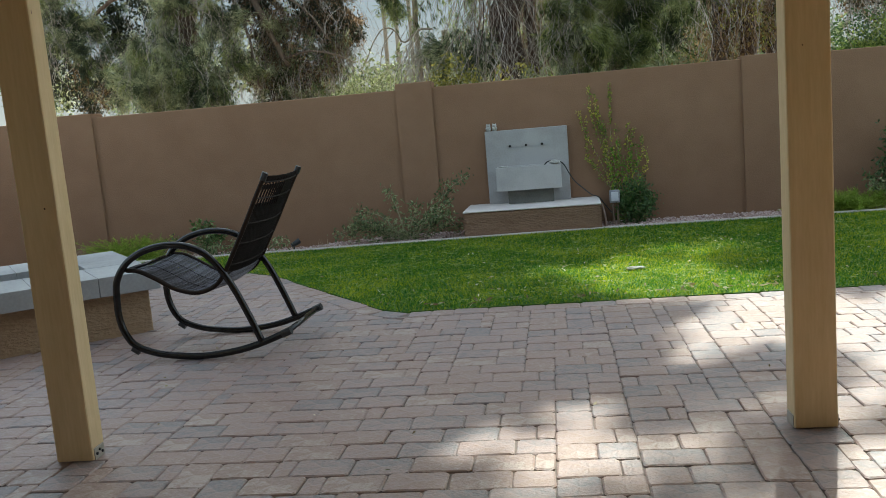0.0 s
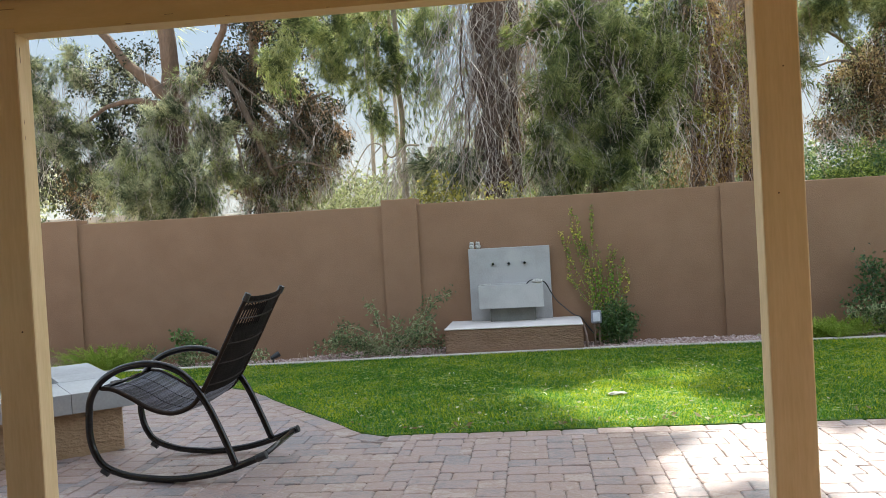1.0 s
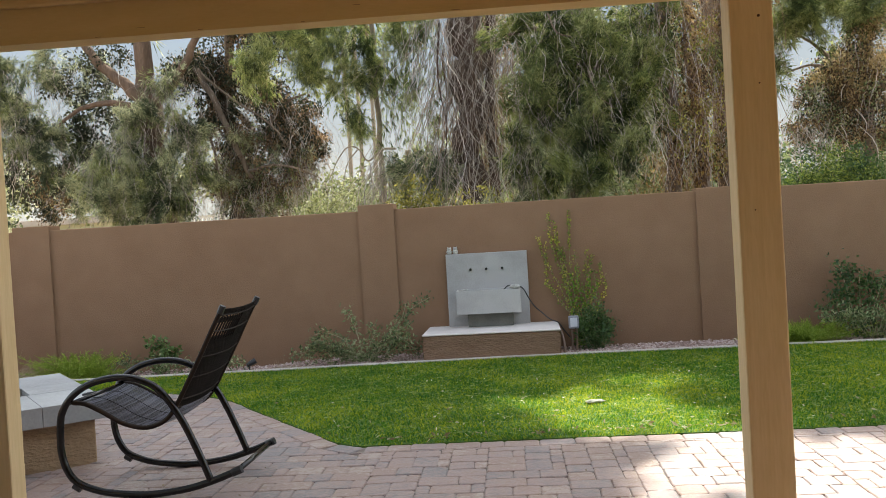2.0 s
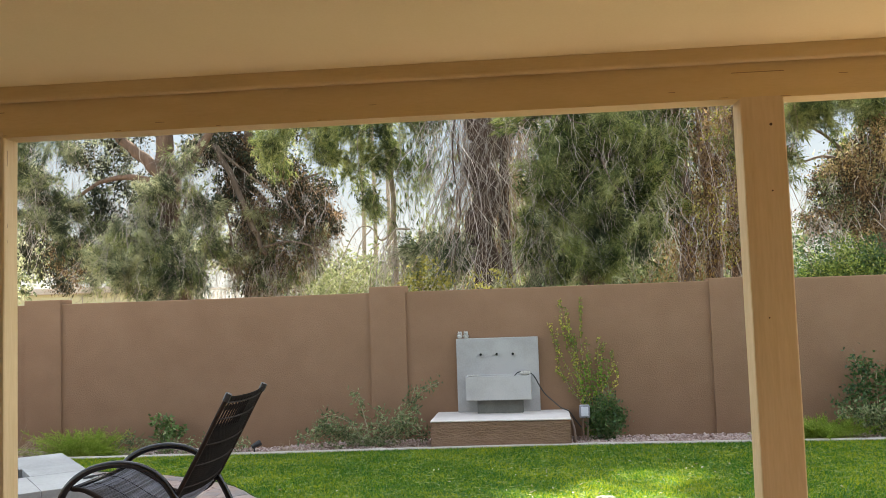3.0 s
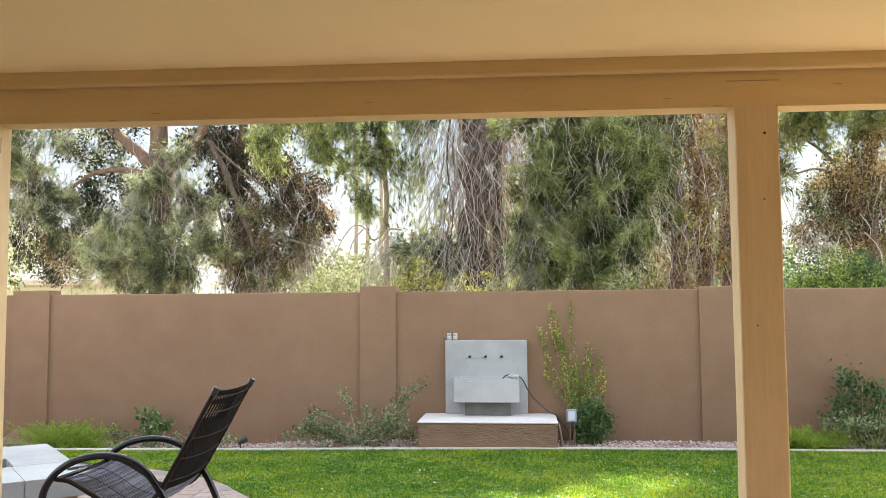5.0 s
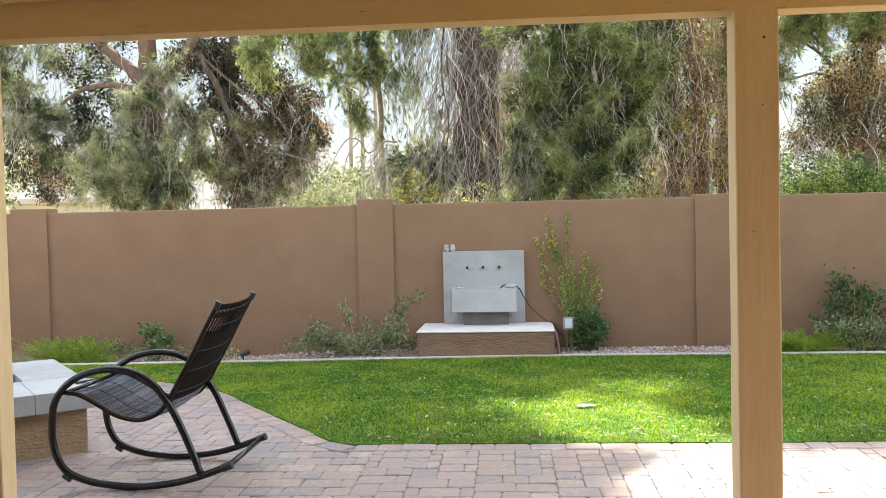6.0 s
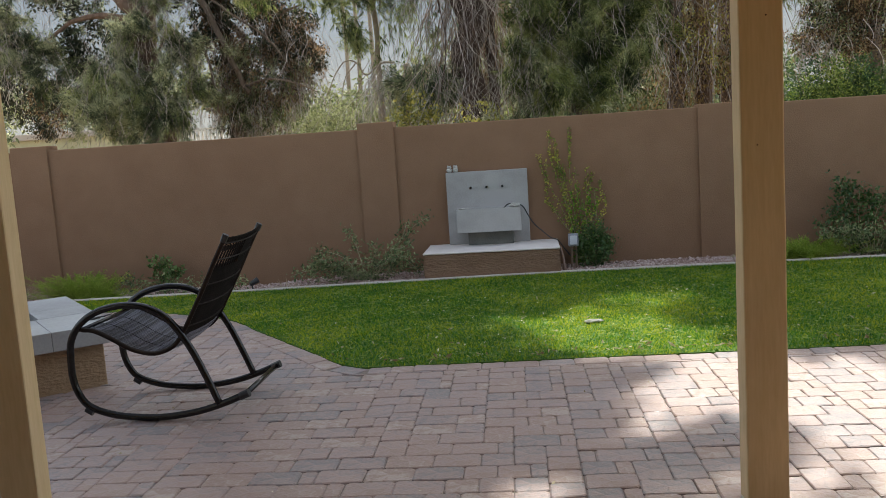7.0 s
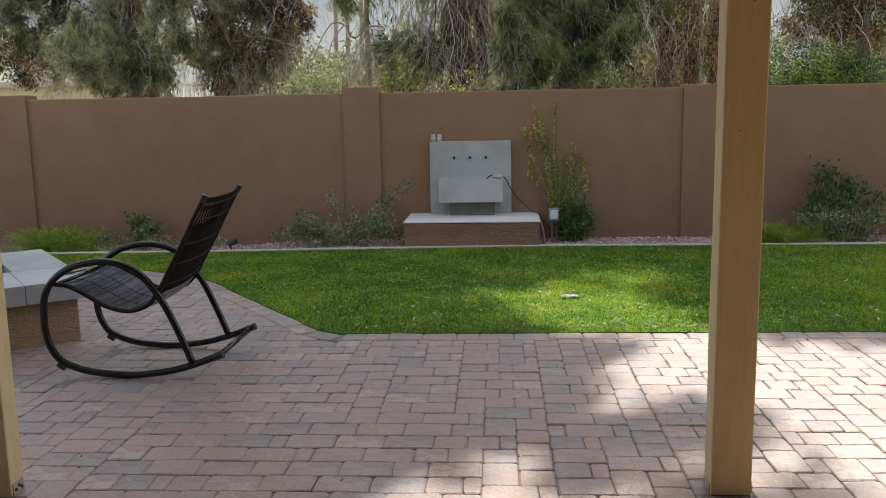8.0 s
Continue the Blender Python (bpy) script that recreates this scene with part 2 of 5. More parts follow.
# ---- mesh helpers ----
def part(name, data, material, parent=None, label="", smooth=False):
    """Link a bmesh, or (verts, faces), as one mesh object under a thing or part."""
    me = bpy.data.meshes.new(name)
    if isinstance(data, bmesh.types.BMesh):
        data.to_mesh(me)
        data.free()
    else:
        v, f = np.asarray(data[0], float).reshape(-1, 3), data[1]
        if isinstance(f, np.ndarray):
            me.vertices.add(len(v))
            me.vertices.foreach_set("co", v.ravel())
            me.loops.add(f.size)
            me.loops.foreach_set("vertex_index", f.ravel().astype(np.int32))
            me.polygons.add(len(f))
            me.polygons.foreach_set("loop_start", np.arange(0, f.size, f.shape[1], dtype=np.int32))
            me.update(calc_edges=True)
        else:
            me.from_pydata(v.tolist(), [], [tuple(int(i) for i in q) for q in f])
            me.update()
    me.materials.append(material)
    if smooth:
        me.polygons.foreach_set("use_smooth", np.ones(len(me.polygons), bool))
    ob = new(name, me)
    ob.parent = parent
    if label:
        ob["label"] = label
    return ob


def thing(name, x, y, z, label, category, group="", turn=0.0):
    ob = new(name)
    ob.empty_display_size = 0.1
    ob.matrix_basis = pose(x, y, z, 0, 0, turn)
    return tagged(ob, label, category, group)


def block(x0, x1, y0, y1, z0, z1, bevel=0.0, steps=2):
    bm = bmesh.new()
    bmesh.ops.create_cube(bm, size=1)
    for v in bm.verts:
        v.co = Vector((x0 + (v.co.x + .5) * (x1 - x0), y0 + (v.co.y + .5) * (y1 - y0), z0 + (v.co.z + .5) * (z1 - z0)))
    if bevel:
        bmesh.ops.bevel(bm, geom=bm.edges[:], offset=bevel, segments=steps, affect="EDGES", profile=.5)
    return bm


def smooth_line(points, per=6):
    """Points along a smooth curve through the given ones."""
    p = [np.array(q, float) for q in points]
    p = [2 * p[0] - p[1], *p, 2 * p[-1] - p[-2]]
    out = []
    for i in range(1, len(p) - 2):
        for s in range(per):
            t = s / per
            out.append(.5 * (2 * p[i] + (p[i + 1] - p[i - 1]) * t + (2 * p[i - 1] - 5 * p[i] + 4 * p[i + 1] - p[i + 2]) * t * t
                             + (3 * p[i] - p[i - 1] - 3 * p[i + 1] + p[i + 2]) * t ** 3))
    out.append(p[-2])
    return np.array(out)


def tube(points, radius, sides=8, cap=True):
    """A tube along points; radius: one number or one for each point."""
    p = np.asarray(points, float)
    r = np.broadcast_to(np.asarray(radius, float), (len(p),))
    d = np.gradient(p, axis=0)
    d /= np.linalg.norm(d, axis=1)[:, None] + 1e-9
    up = np.array((0.13, 0.21, 0.97)) if abs(d[0][2]) < .9 else np.array((0.97, 0.13, 0.21))
    v = []
    for i in range(len(p)):
        a = np.cross(d[i], up)
        a /= np.linalg.norm(a) + 1e-9
        b = np.cross(d[i], a)
        up = -b if np.dot(-b, up) > 0 else b
        for s in range(sides):
            q = 2 * math.pi * s / sides
            v.append(p[i] + r[i] * (math.cos(q) * a + math.sin(q) * np.cross(d[i], a)))
    f = []
    for i in range(len(p) - 1):
        for s in range(sides):
            t = (s + 1) % sides
            f.append((i * sides + s, i * sides + t, (i + 1) * sides + t, (i + 1) * sides + s))
    if cap:
        f.append(tuple(range(sides))[::-1])
        f.append(tuple((len(p) - 1) * sides + s for s in range(sides)))
    return v, f


def joined(pieces):
    v, f, n = [], [], 0
    for a, b in pieces:
        v += list(a)
        f += [tuple(i + n for i in q) for q in b]
        n += len(a)
    return v, f


def slivers(base, way, length, width, rng, droop=0.0):
    """Thin pointed blades: base points, directions, lengths and widths, all as arrays."""
    n = len(base)
    way = way / (np.linalg.norm(way, axis=1)[:, None] + 1e-9)
    side = np.cross(way, rng.normal(size=(n, 3)))
    side /= np.linalg.norm(side, axis=1)[:, None] + 1e-9
    tip = base + way * length[:, None]
    tip[:, 2] -= droop * length
    v = np.stack([base - side * width[:, None] / 2, base + side * width[:, None] / 2, tip], 1).reshape(-1, 3)
    return v, np.arange(3 * n).reshape(-1, 3)


def leaves(base, way, length, width, rng):
    """Folded pointed leaves of two halves."""
    n = len(base)
    way = way / (np.linalg.norm(way, axis=1)[:, None] + 1e-9)
    side = np.cross(way, rng.normal(size=(n, 3)))
    side /= np.linalg.norm(side, axis=1)[:, None] + 1e-9
    up = np.cross(side, way)
    mid = base + way * length[:, None] * .45
    w, h = width[:, None] / 2, width[:, None] * .15
    v = np.stack([base, mid + side * w + up * h, base + way * length[:, None], mid - side * w + up * h], 1).reshape(-1, 3)
    i = np.arange(n)[:, None] * 4
    f = np.concatenate([i + np.array([[0, 1, 2]]), i + np.array([[0, 2, 3]])], 1).reshape(-1, 3)
    return v, f


def in_ball(n, rng, shell=.35):
    d = rng.normal(size=(n, 3))
    d /= np.linalg.norm(d, axis=1)[:, None]
    return d * (shell + (1 - shell) * rng.random(n)[:, None] ** .6)


def needle_crown(clumps, rng, tufts, per, length, width, droop, shell=.3):
    """Needles in tufts, tufts in sprays, sprays through the given clumps (x, y, z, rx, ry, rz); they hang more with droop."""
    bs, ws, ls, wd = [], [], [], []
    for x, y, z, rx, ry, rz in clumps:
        k = max(12, int(tufts * rx * rz))
        m = max(4, int(26 * rx * rz))
        heart = in_ball(m, rng, shell) * (rx, ry, rz) * (.75 + .5 * rng.random((m, 1))) + (x, y, z)
        lean = rng.normal(size=(m, 3)) * .9 + (0, 0, -droop)
        i = rng.integers(0, m, k)
        along = rng.random((k, 1)) - .3
        c = heart[i] + lean[i] * along * .30 + rng.normal(size=(k, 3)) * .085
        hang = lean[i] + rng.normal(size=(k, 3)) * .6
        b = np.repeat(c, per, 0)
        w = np.repeat(hang, per, 0) / 1.2 + rng.normal(size=(k * per, 3)) * .6
        b = b + w / (np.linalg.norm(w, axis=1)[:, None] + 1e-9) * rng.random((k * per, 1)) * length * .9
        bs.append(b)
        ws.append(w)
        ls.append(length * (.5 + rng.random(k * per)))
        wd.append(width * (.6 + .8 * rng.random(k * per)))
    return slivers(np.concatenate(bs), np.concatenate(ws), np.concatenate(ls), np.concatenate(wd), rng)


def leaf_crown(clumps, rng, density, length, width, droop=.2, shell=.25):
    """Leaves gathered in many small sprays, with gaps between, through the given clumps."""
    bs = []
    for x, y, z, rx, ry, rz in clumps:
        k = max(20, int(density * rx * rz))
        m = max(10, int(60 * rx * rz / min(1, rx + .2)))
        heart = in_ball(m, rng, shell) * (rx, ry, rz) * (.75 + .5 * rng.random((m, 1)))
        wide = (.045 + .085 * min(1.2, rx)) * (.6 + .8 * rng.random((m, 1)))
        i = rng.integers(0, m, k)
        bs.append(heart[i] + rng.normal(size=(k, 3)) * wide[i] + (x, y, z))
    b = np.concatenate(bs)
    n = len(b)
    return leaves(b, rng.normal(size=(n, 3)) + (0, 0, -droop), length * (.6 + .8 * rng.random(n)), width * (.6 + .8 * rng.random(n)), rng)


def hanging_twigs(starts, rng, drop, sway, thick, steps=7):
    """Limp twigs that hang from the start points, as slim three-sided tubes."""
    n = len(starts)
    p = np.zeros((n, steps + 1, 3))
    p[:, 0] = starts
    lean = rng.normal(size=(n, 3)) * (sway, sway, 0)
    step = drop * (.4 + rng.random(n)) / steps
    for i in range(steps):
        lean = lean * .75 + rng.normal(size=(n, 3)) * (sway * .55, sway * .55, .25)
        p[:, i + 1] = p[:, i] + step[:, None] * (lean + (0, 0, -1))
    r = thick * (.6 + .8 * rng.random(n))[:, None] * np.linspace(1, .35, steps + 1)[None]
    ang = np.array([0, 2.094, 4.189])
    ring = np.stack([np.cos(ang), np.sin(ang), np.zeros(3)], 1)
    v = p[:, :, None, :] + r[:, :, None, None] * ring[None, None]
    base = (np.arange(n)[:, None, None] * (steps + 1) + np.arange(steps)[None, :, None]) * 3 + np.arange(3)[None, None]
    nxt = (np.arange(n)[:, None, None] * (steps + 1) + np.arange(steps)[None, :, None]) * 3 + (np.arange(3)[None, None] + 1) % 3
    f = np.stack([base, nxt, nxt + 3, base + 3], -1).reshape(-1, 4)
    return v.reshape(-1, 3), f


def rubble(centres, sizes, rng):
    """Small angular stones."""
    o = np.array([(1, 0, 0), (-1, 0, 0), (0, 1, 0), (0, -1, 0), (0, 0, 1), (0, 0, -1)], float)
    f = np.array([(0, 2, 4), (2, 1, 4), (1, 3, 4), (3, 0, 4), (2, 0, 5), (1, 2, 5), (3, 1, 5), (0, 3, 5)])
    n = len(centres)
    a = rng.random(n) * 6.283
    v = o[None] * sizes[:, None, None] * (.6 + .8 * rng.random((n, 6, 1))) * (1, 1, .65)
    x, y = v[..., 0] * np.cos(a)[:, None] - v[..., 1] * np.sin(a)[:, None], v[..., 0] * np.sin(a)[:, None] + v[..., 1] * np.cos(a)[:, None]
    v = np.stack([x, y, v[..., 2]], -1) + centres[:, None]
    return v.reshape(-1, 3), (np.arange(n)[:, None, None] * 6 + f[None]).reshape(-1, 3)


# ---- ground and lawn ----
def curb_y(x):
    """The line of the lawn's far edge."""
    return float(np.interp(x, [-8, -4.8, -3, -1.3, .35, 12], [8.80, 9.0, 9.10, 9.235, 9.35, 9.36]))


ground = part("ground", ([(-900, -900, -.13), (900, -900, -.13), (900, 900, -.13), (-900, 900, -.13)], [(0, 1, 2, 3)]), EARTH)
tagged(ground, "dry tan earth reaching to the horizon", "ground", kind="structure")

# lawn outline: the paving's edge, then the kerb's edge back again
EDGE = smooth_line([(-8, 8.75, 0), (-5.4, 8.45, 0), (-4.3, 8.25, 0), (-3.5, 7.98, 0), (-2.82, 7.58, 0), (-2.32, 6.96, 0), (-1.74, 6.24, 0), (-1.40, 5.80, 0)], 5)
EDGE = [tuple(p[:2]) for p in EDGE] + [(-1.22, 5.668), (-.4, 5.69), (1.29, 5.73), (4, 5.79), (12, 5.96)]


def edge_y(x):
    return float(np.interp(x, [p[0] for p in EDGE], [p[1] for p in EDGE]))


rim = [(x, y) for x, y in EDGE] + [(x, curb_y(x)) for x in np.linspace(12, -8, 30)]
lawn_bm = bmesh.new()
top = lawn_bm.faces.new([lawn_bm.verts.new((x, y, .004)) for x, y in rim])
for v in bmesh.ops.extrude_face_region(lawn_bm, geom=[top])["geom"]:
    if isinstance(v, bmesh.types.BMVert):
        v.co.z = -.09
lawn = tagged(part("lawn", lawn_bm, TURF_BASE), "flat green artificial turf lawn", "lawn", kind="structure")
rng = np.random.default_rng(3)
xs = rng.uniform(-5.5, 5.2, 330000)
ys = rng.uniform(5.6, 9.4, 330000)
keep = (ys > np.interp(xs, [p[0] for p in EDGE], [p[1] for p in EDGE]) - .006) & (ys < np.interp(xs, [-8, -4.8, -3, -1.3, .35, 12], [8.80, 9.0, 9.10, 9.235, 9.35, 9.36]) - .005)
xs, ys = xs[keep], ys[keep]
near = rng.random(len(xs)) < np.clip(1.5 - .19 * (ys - 5.6), .35, 1)
xs, ys = xs[near], ys[near]
nb = len(xs)
bend = np.stack([rng.normal(size=nb) * .55 + .25 * np.sin(xs * 3 + ys), rng.normal(size=nb) * .55 - .25, np.ones(nb)], 1)
blades = part("grass_blades", slivers(np.stack([xs, ys, np.full(nb, .003)], 1), bend, rng.uniform(.015, .033, nb), rng.uniform(.004, .0085, nb), rng), TURF)
tagged(blades, "short green artificial grass blades", "grass", kind="stuff")

# concrete edging between lawn and planting bed
pts = [(x, curb_y(x)) for x in np.linspace(-8, 12, 60)]
cv, cf = [], []
for x, y in pts:
    cv += [(x, y, -.1), (x, y, .012), (x, y + .010, .020), (x, y + .070, .020), (x, y + .080, .012), (x, y + .080, -.1)]
for i in range(len(pts) - 1):
    for s in range(5):
        cf.append((6 * i + s, 6 * i + 6 + s, 6 * i + 7 + s, 6 * i + 1 + s))
tagged(part("curb", (cv, cf), CURB), "narrow grey concrete garden edging", "edging", kind="structure")

# planting bed with gravel; it lies lower along the far end
def sunk(x):
    return float(np.interp(x, [-3.2, -2.2], [-.065, 0]))


bv = [(x, y, z) for x in np.linspace(-8, 12, 40) for y, z in ((curb_y(x) + .09, -.02 + sunk(x)), (10.3, -.045 + sunk(x)))]
bf = [(2 * i, 2 * i + 2, 2 * i + 3, 2 * i + 1) for i in range(39)]
tagged(part("planting_bed", (bv, bf), GRAVEL_BASE), "strip of bare soil along the wall", "garden bed", kind="structure")
gx, gy = rng.uniform(-6.5, 5.0, 15000), rng.random(15000)
gy = np.array([curb_y(x) + .1 for x in gx]) + gy * (10.12 - np.array([curb_y(x) + .1 for x in gx]))
gz = -.02 - .025 * rng.random(15000) + np.interp(gx, [-3.2, -2.2], [-.065, 0])
tagged(part("gravel", rubble(np.stack([gx, gy, gz + .012], 1), rng.uniform(.008, .022, 15000), rng), GRAVEL), "pinkish crushed gravel in the bed", "gravel", kind="stuff")

# ---- garden wall with pilasters ----
WALL_Y = 10.185


def wall_bm(x0, x1, y0, y1, z0, z1, cap=.012):
    bm = block(x0, x1, y0, y1, z0, z1)
    bmesh.ops.bevel(bm, geom=[e for e in bm.edges if min(v.co.z for v in e.verts) > z1 - .001], offset=cap, segments=3, affect="EDGES", profile=.5)
    return bm


wall = tagged(part("wall_garden", wall_bm(-14, 14, WALL_Y, WALL_Y + .2, -.13, 1.705), STUCCO), "brown stuccoed block garden wall", "wall", kind="structure")
for x0, top in ((-10.3, 1.755), (-6.335, 1.76), (-1.985, 1.775), (1.955, 1.735), (5.95, 1.74), (9.9, 1.74)):
    part("pilaster", wall_bm(x0, x0 + (.47 if x0 < -5 else .43), WALL_Y - .035, WALL_Y + .235, -.13, top), STUCCO, wall)

# unseen return walls, added on both sides to close the garden and cut skylight
tagged(part("wall_west", block(-9.6, -9.4, -6.4, WALL_Y - .01, -.13, 1.705, .01), STUCCO), "unseen added side wall of brown stucco", "wall", kind="structure")
tagged(part("wall_east", block(9.4, 9.6, -6.4, WALL_Y - .01, -.13, 1.705, .01), STUCCO), "unseen added side wall of brown stucco", "wall", kind="structure")

# ---- covered patio: posts, beam, ceiling, house ----
PATIO = pose(.769, 3.232, 0, 0, 0, 2.66)           # at the near left corner of one post, x along the beam
POST_W, POST_D, BEAM_Z, CEIL_Z = .159, .103, 2.223, 2.412


def patio(ob):
    """Beam, trim and ceiling dip a little towards one end."""
    ob.matrix_basis = PATIO @ pose(0, 0, 0, 0, -.33, 0)
    return ob


def post_bm(x0, x1, y0, y1, z0, z1):
    """A sawn timber with softened, slightly uneven edges."""
    bm = block(x0, x1, y0, y1, z0, z1)
    bmesh.ops.bevel(bm, geom=[e for e in bm.edges if abs(e.verts[0].co.z - e.verts[1].co.z) > .5], offset=.007, segments=2, affect="EDGES", profile=.5)
    cuts = [e for e in bm.edges if abs(e.verts[0].co.z - e.verts[1].co.z) > .5]
    bmesh.ops.subdivide_edges(bm, edges=cuts, cuts=14)
    for v in bm.verts:
        if z0 + .01 < v.co.z < z1 - .01:
            v.co.x += .0022 * noise.noise((v.co.x * 9, v.co.y * 9, v.co.z * 2.3))
            v.co.y += .0022 * noise.noise((v.co.x * 9 + 5, v.co.y * 9, v.co.z * 2.3))
    return bm


for px, tag in ((-.005, "square tan painted wooden patio post with a knot"), (-2.796 - POST_W, "tan painted wooden patio post with a pale side")):
    m = PATIO @ pose(px, 0, 0)
    post = tagged(new("patio_post"), tag, "post", "posts carrying the patio beam")
    post.matrix_basis = m
    part("shaft", post_bm(0, POST_W, 0, POST_D, .004, BEAM_Z + .006), PAINT, post)
    plate = part("base_plate", block(-.004, POST_W + .004, .012, POST_D - .012, 0, .05, .002), STEEL, post, "dull metal post base")
    for by, bz in ((.026, .024), (.05, .034), (.07, .020)):
        v, f = tube([(POST_W + .003, by, bz), (POST_W + .010, by, bz)], .006, 6)
        part("bolt", (v, f), BLACK, plate)
    for kx, kz, kr in ((.106, 2.124, .0055), (.098, 1.88, .0032), (.060, 1.42, .003)) if px > -1 else ((.11, 1.05, .004),):
        v, f = tube([(kx, -.002, kz), (kx, .004, kz)], kr, 7)
        part("knot", (v, f), KNOT, post)
    for cz, ch in ((2.10, .06), (1.86, .016), (1.80, .014)) if px < -1 else ():
        part("crack", block(POST_W - .0015, POST_W + .0015, .022, .0245, cz, cz + ch), PIPE, post)
bm = block(-7.5, 6.5, .001, POST_D - .001, BEAM_Z, CEIL_Z + .03)
bmesh.ops.subdivide_edges(bm, edges=[e for e in bm.edges if abs(e.verts[0].co.x - e.verts[1].co.x) > 5], cuts=80)
for v in bm.verts:
    v.co.z += .0035 * noise.noise((v.co.x * 2.1, v.co.y * 8, 1)) if v.co.z < BEAM_Z + .01 else 0
    v.co.y += .002 * noise.noise((v.co.x * 1.7, 4, v.co.z * 5))
beam = patio(tagged(part("beam", bm, BEAM_PAINT), "long tan painted wooden patio beam", "beam", kind="structure"))
r = random.Random(8)
for i in range(15):
    cx, cw = -3.1 + 4.3 * (i + r.random()) / 15, r.uniform(.010, .04)
    cz = BEAM_Z + (r.uniform(.001, .007) if i % 3 else r.uniform(.02, .10))
    part("crack", block(cx, cx + cw, -.0018, .004, cz, cz + r.uniform(.0010, .0019)), BEAM_LINE, beam)
patio(tagged(part("trim", block(-7.5, 6.5, -.034, 0, BEAM_Z + .130, CEIL_Z + .01, .012, 3), BEAM_PAINT), "tan painted trim board under the ceiling", "trim", kind="structure"))
for ex in (-.018, -2.97):
    patio(tagged(part("trim", block(ex, ex + .19, -.0015, .002, BEAM_Z + .096, BEAM_Z + .0985), BEAM_LINE), "thin joint line in the beam", "trim", kind="structure"))
patio(tagged(part("ceiling", block(-7.5, 6.5, -6.0, -.0005, CEIL_Z, CEIL_Z + .05), CEILING), "flat pale tan plaster patio ceiling", "ceiling", kind="structure"))
patio(tagged(part("roof", block(-7.7, 6.7, -6.3, .42, CEIL_Z + .055, CEIL_Z + .22, .01), HOUSE), "low tan patio roof edge", "roof", kind="structure"))
patio(tagged(part("wall_house", block(-7.5, 6.5, -6.2, -6.0, -.1, CEIL_Z + .05), HOUSE), "plain tan stuccoed house wall", "wall", kind="structure"))
# ---- fountain on its plinth against the wall ----
fountain = thing("wall_fountain", -.49, 9.75, -.045, "grey concrete wall fountain with basin and three spouts on a plinth", "fountain")


def rel(ob, parent):
    """Keep world coordinates under a moved parent."""
    ob.matrix_parent_inverse = parent.matrix_basis.inverted()
    return ob


HB = .283
bm = block(-1.202, .301, 9.374, 10.18, -.12, HB - .016)
bmesh.ops.bevel(bm, geom=[e for e in bm.edges], offset=.012, segments=2, affect="EDGES")
rel(part("plinth", bm, STUCCO_ROUGH, fountain, "brown trowelled stucco plinth"), fountain)
rel(part("plinth_cap", block(-1.206, .305, 9.370, 10.182, HB - .016, HB, .006), CAP, fountain, "pale cap on the plinth"), fountain)
panel = rel(part("back_panel", block(-.962, -.012, 10.085, 10.165, HB, 1.132, .006), PANEL, fountain, "grey concrete back panel"), fountain)
# the foot's dark colour stands for shade under the basin
rel(part("basin_foot", block(-.728, -.205, 9.955, 10.085, HB, .455, .005), FOOT_SHADE, fountain, "concrete foot coloured dark as shade under the basin"), fountain)
basin = bmesh.new()
bx0, bx1, by0, by1, bz0, bz1 = -.842, -.108, 9.80, 10.084, .446, .712
for a in ((bx0, bx1, by0, by0 + .032, bz0, bz1), (bx0, bx1, by1 - .03, by1, bz0, bz1), (bx0, bx0 + .032, by0 + .032, by1 - .03, bz0, bz1),
          (bx1 - .032, bx1, by0 + .032, by1 - .03, bz0, bz1), (bx0 + .032, bx1 - .032, by0 + .032, by1 - .03, bz0, bz0 + .03)):
    b2 = block(*a, .003)
    me2 = bpy.data.meshes.new("basin_wall")
    b2.to_mesh(me2)
    b2.free()
    basin.from_mesh(me2)
    bpy.data.meshes.remove(me2)
basin_ob = rel(part("basin", basin, CONCRETE, fountain), fountain)
rel(part("water", block(bx0 + .033, bx1 - .033, by0 + .033, by1 - .031, bz0 + .031, bz1 - .09), STILL_WATER, fountain, "dark still water in the basin"), fountain)
for sx in (-.677, -.492, -.307):
    v, f = tube([(sx, 10.088, .945), (sx, 10.045, .943)], [.014, .014], 10, cap=False)
    v2, f2 = tube([(sx, 10.07, .944), (sx, 10.071, .944)], .0135, 10)
    rel(part("spout", joined([(v, f), (v2, f2)]), BLACK, fountain, "short dark pipe spout"), fountain)

rng = np.random.default_rng(5)


def pebble(rx, ry, rz, seed, rough=.12):
    bm = bmesh.new()
    bmesh.ops.create_icosphere(bm, subdivisions=3, radius=1)
    for v in bm.verts:
        k = 1 + rough * noise.noise(v.co * 1.7 + Vector((seed, 0, 0))) + rough * .4 * noise.noise(v.co * 5 + Vector((0, seed, 0)))
        v.co = Vector((v.co.x * rx * k, v.co.y * ry * k, v.co.z * rz * k))
    return bm


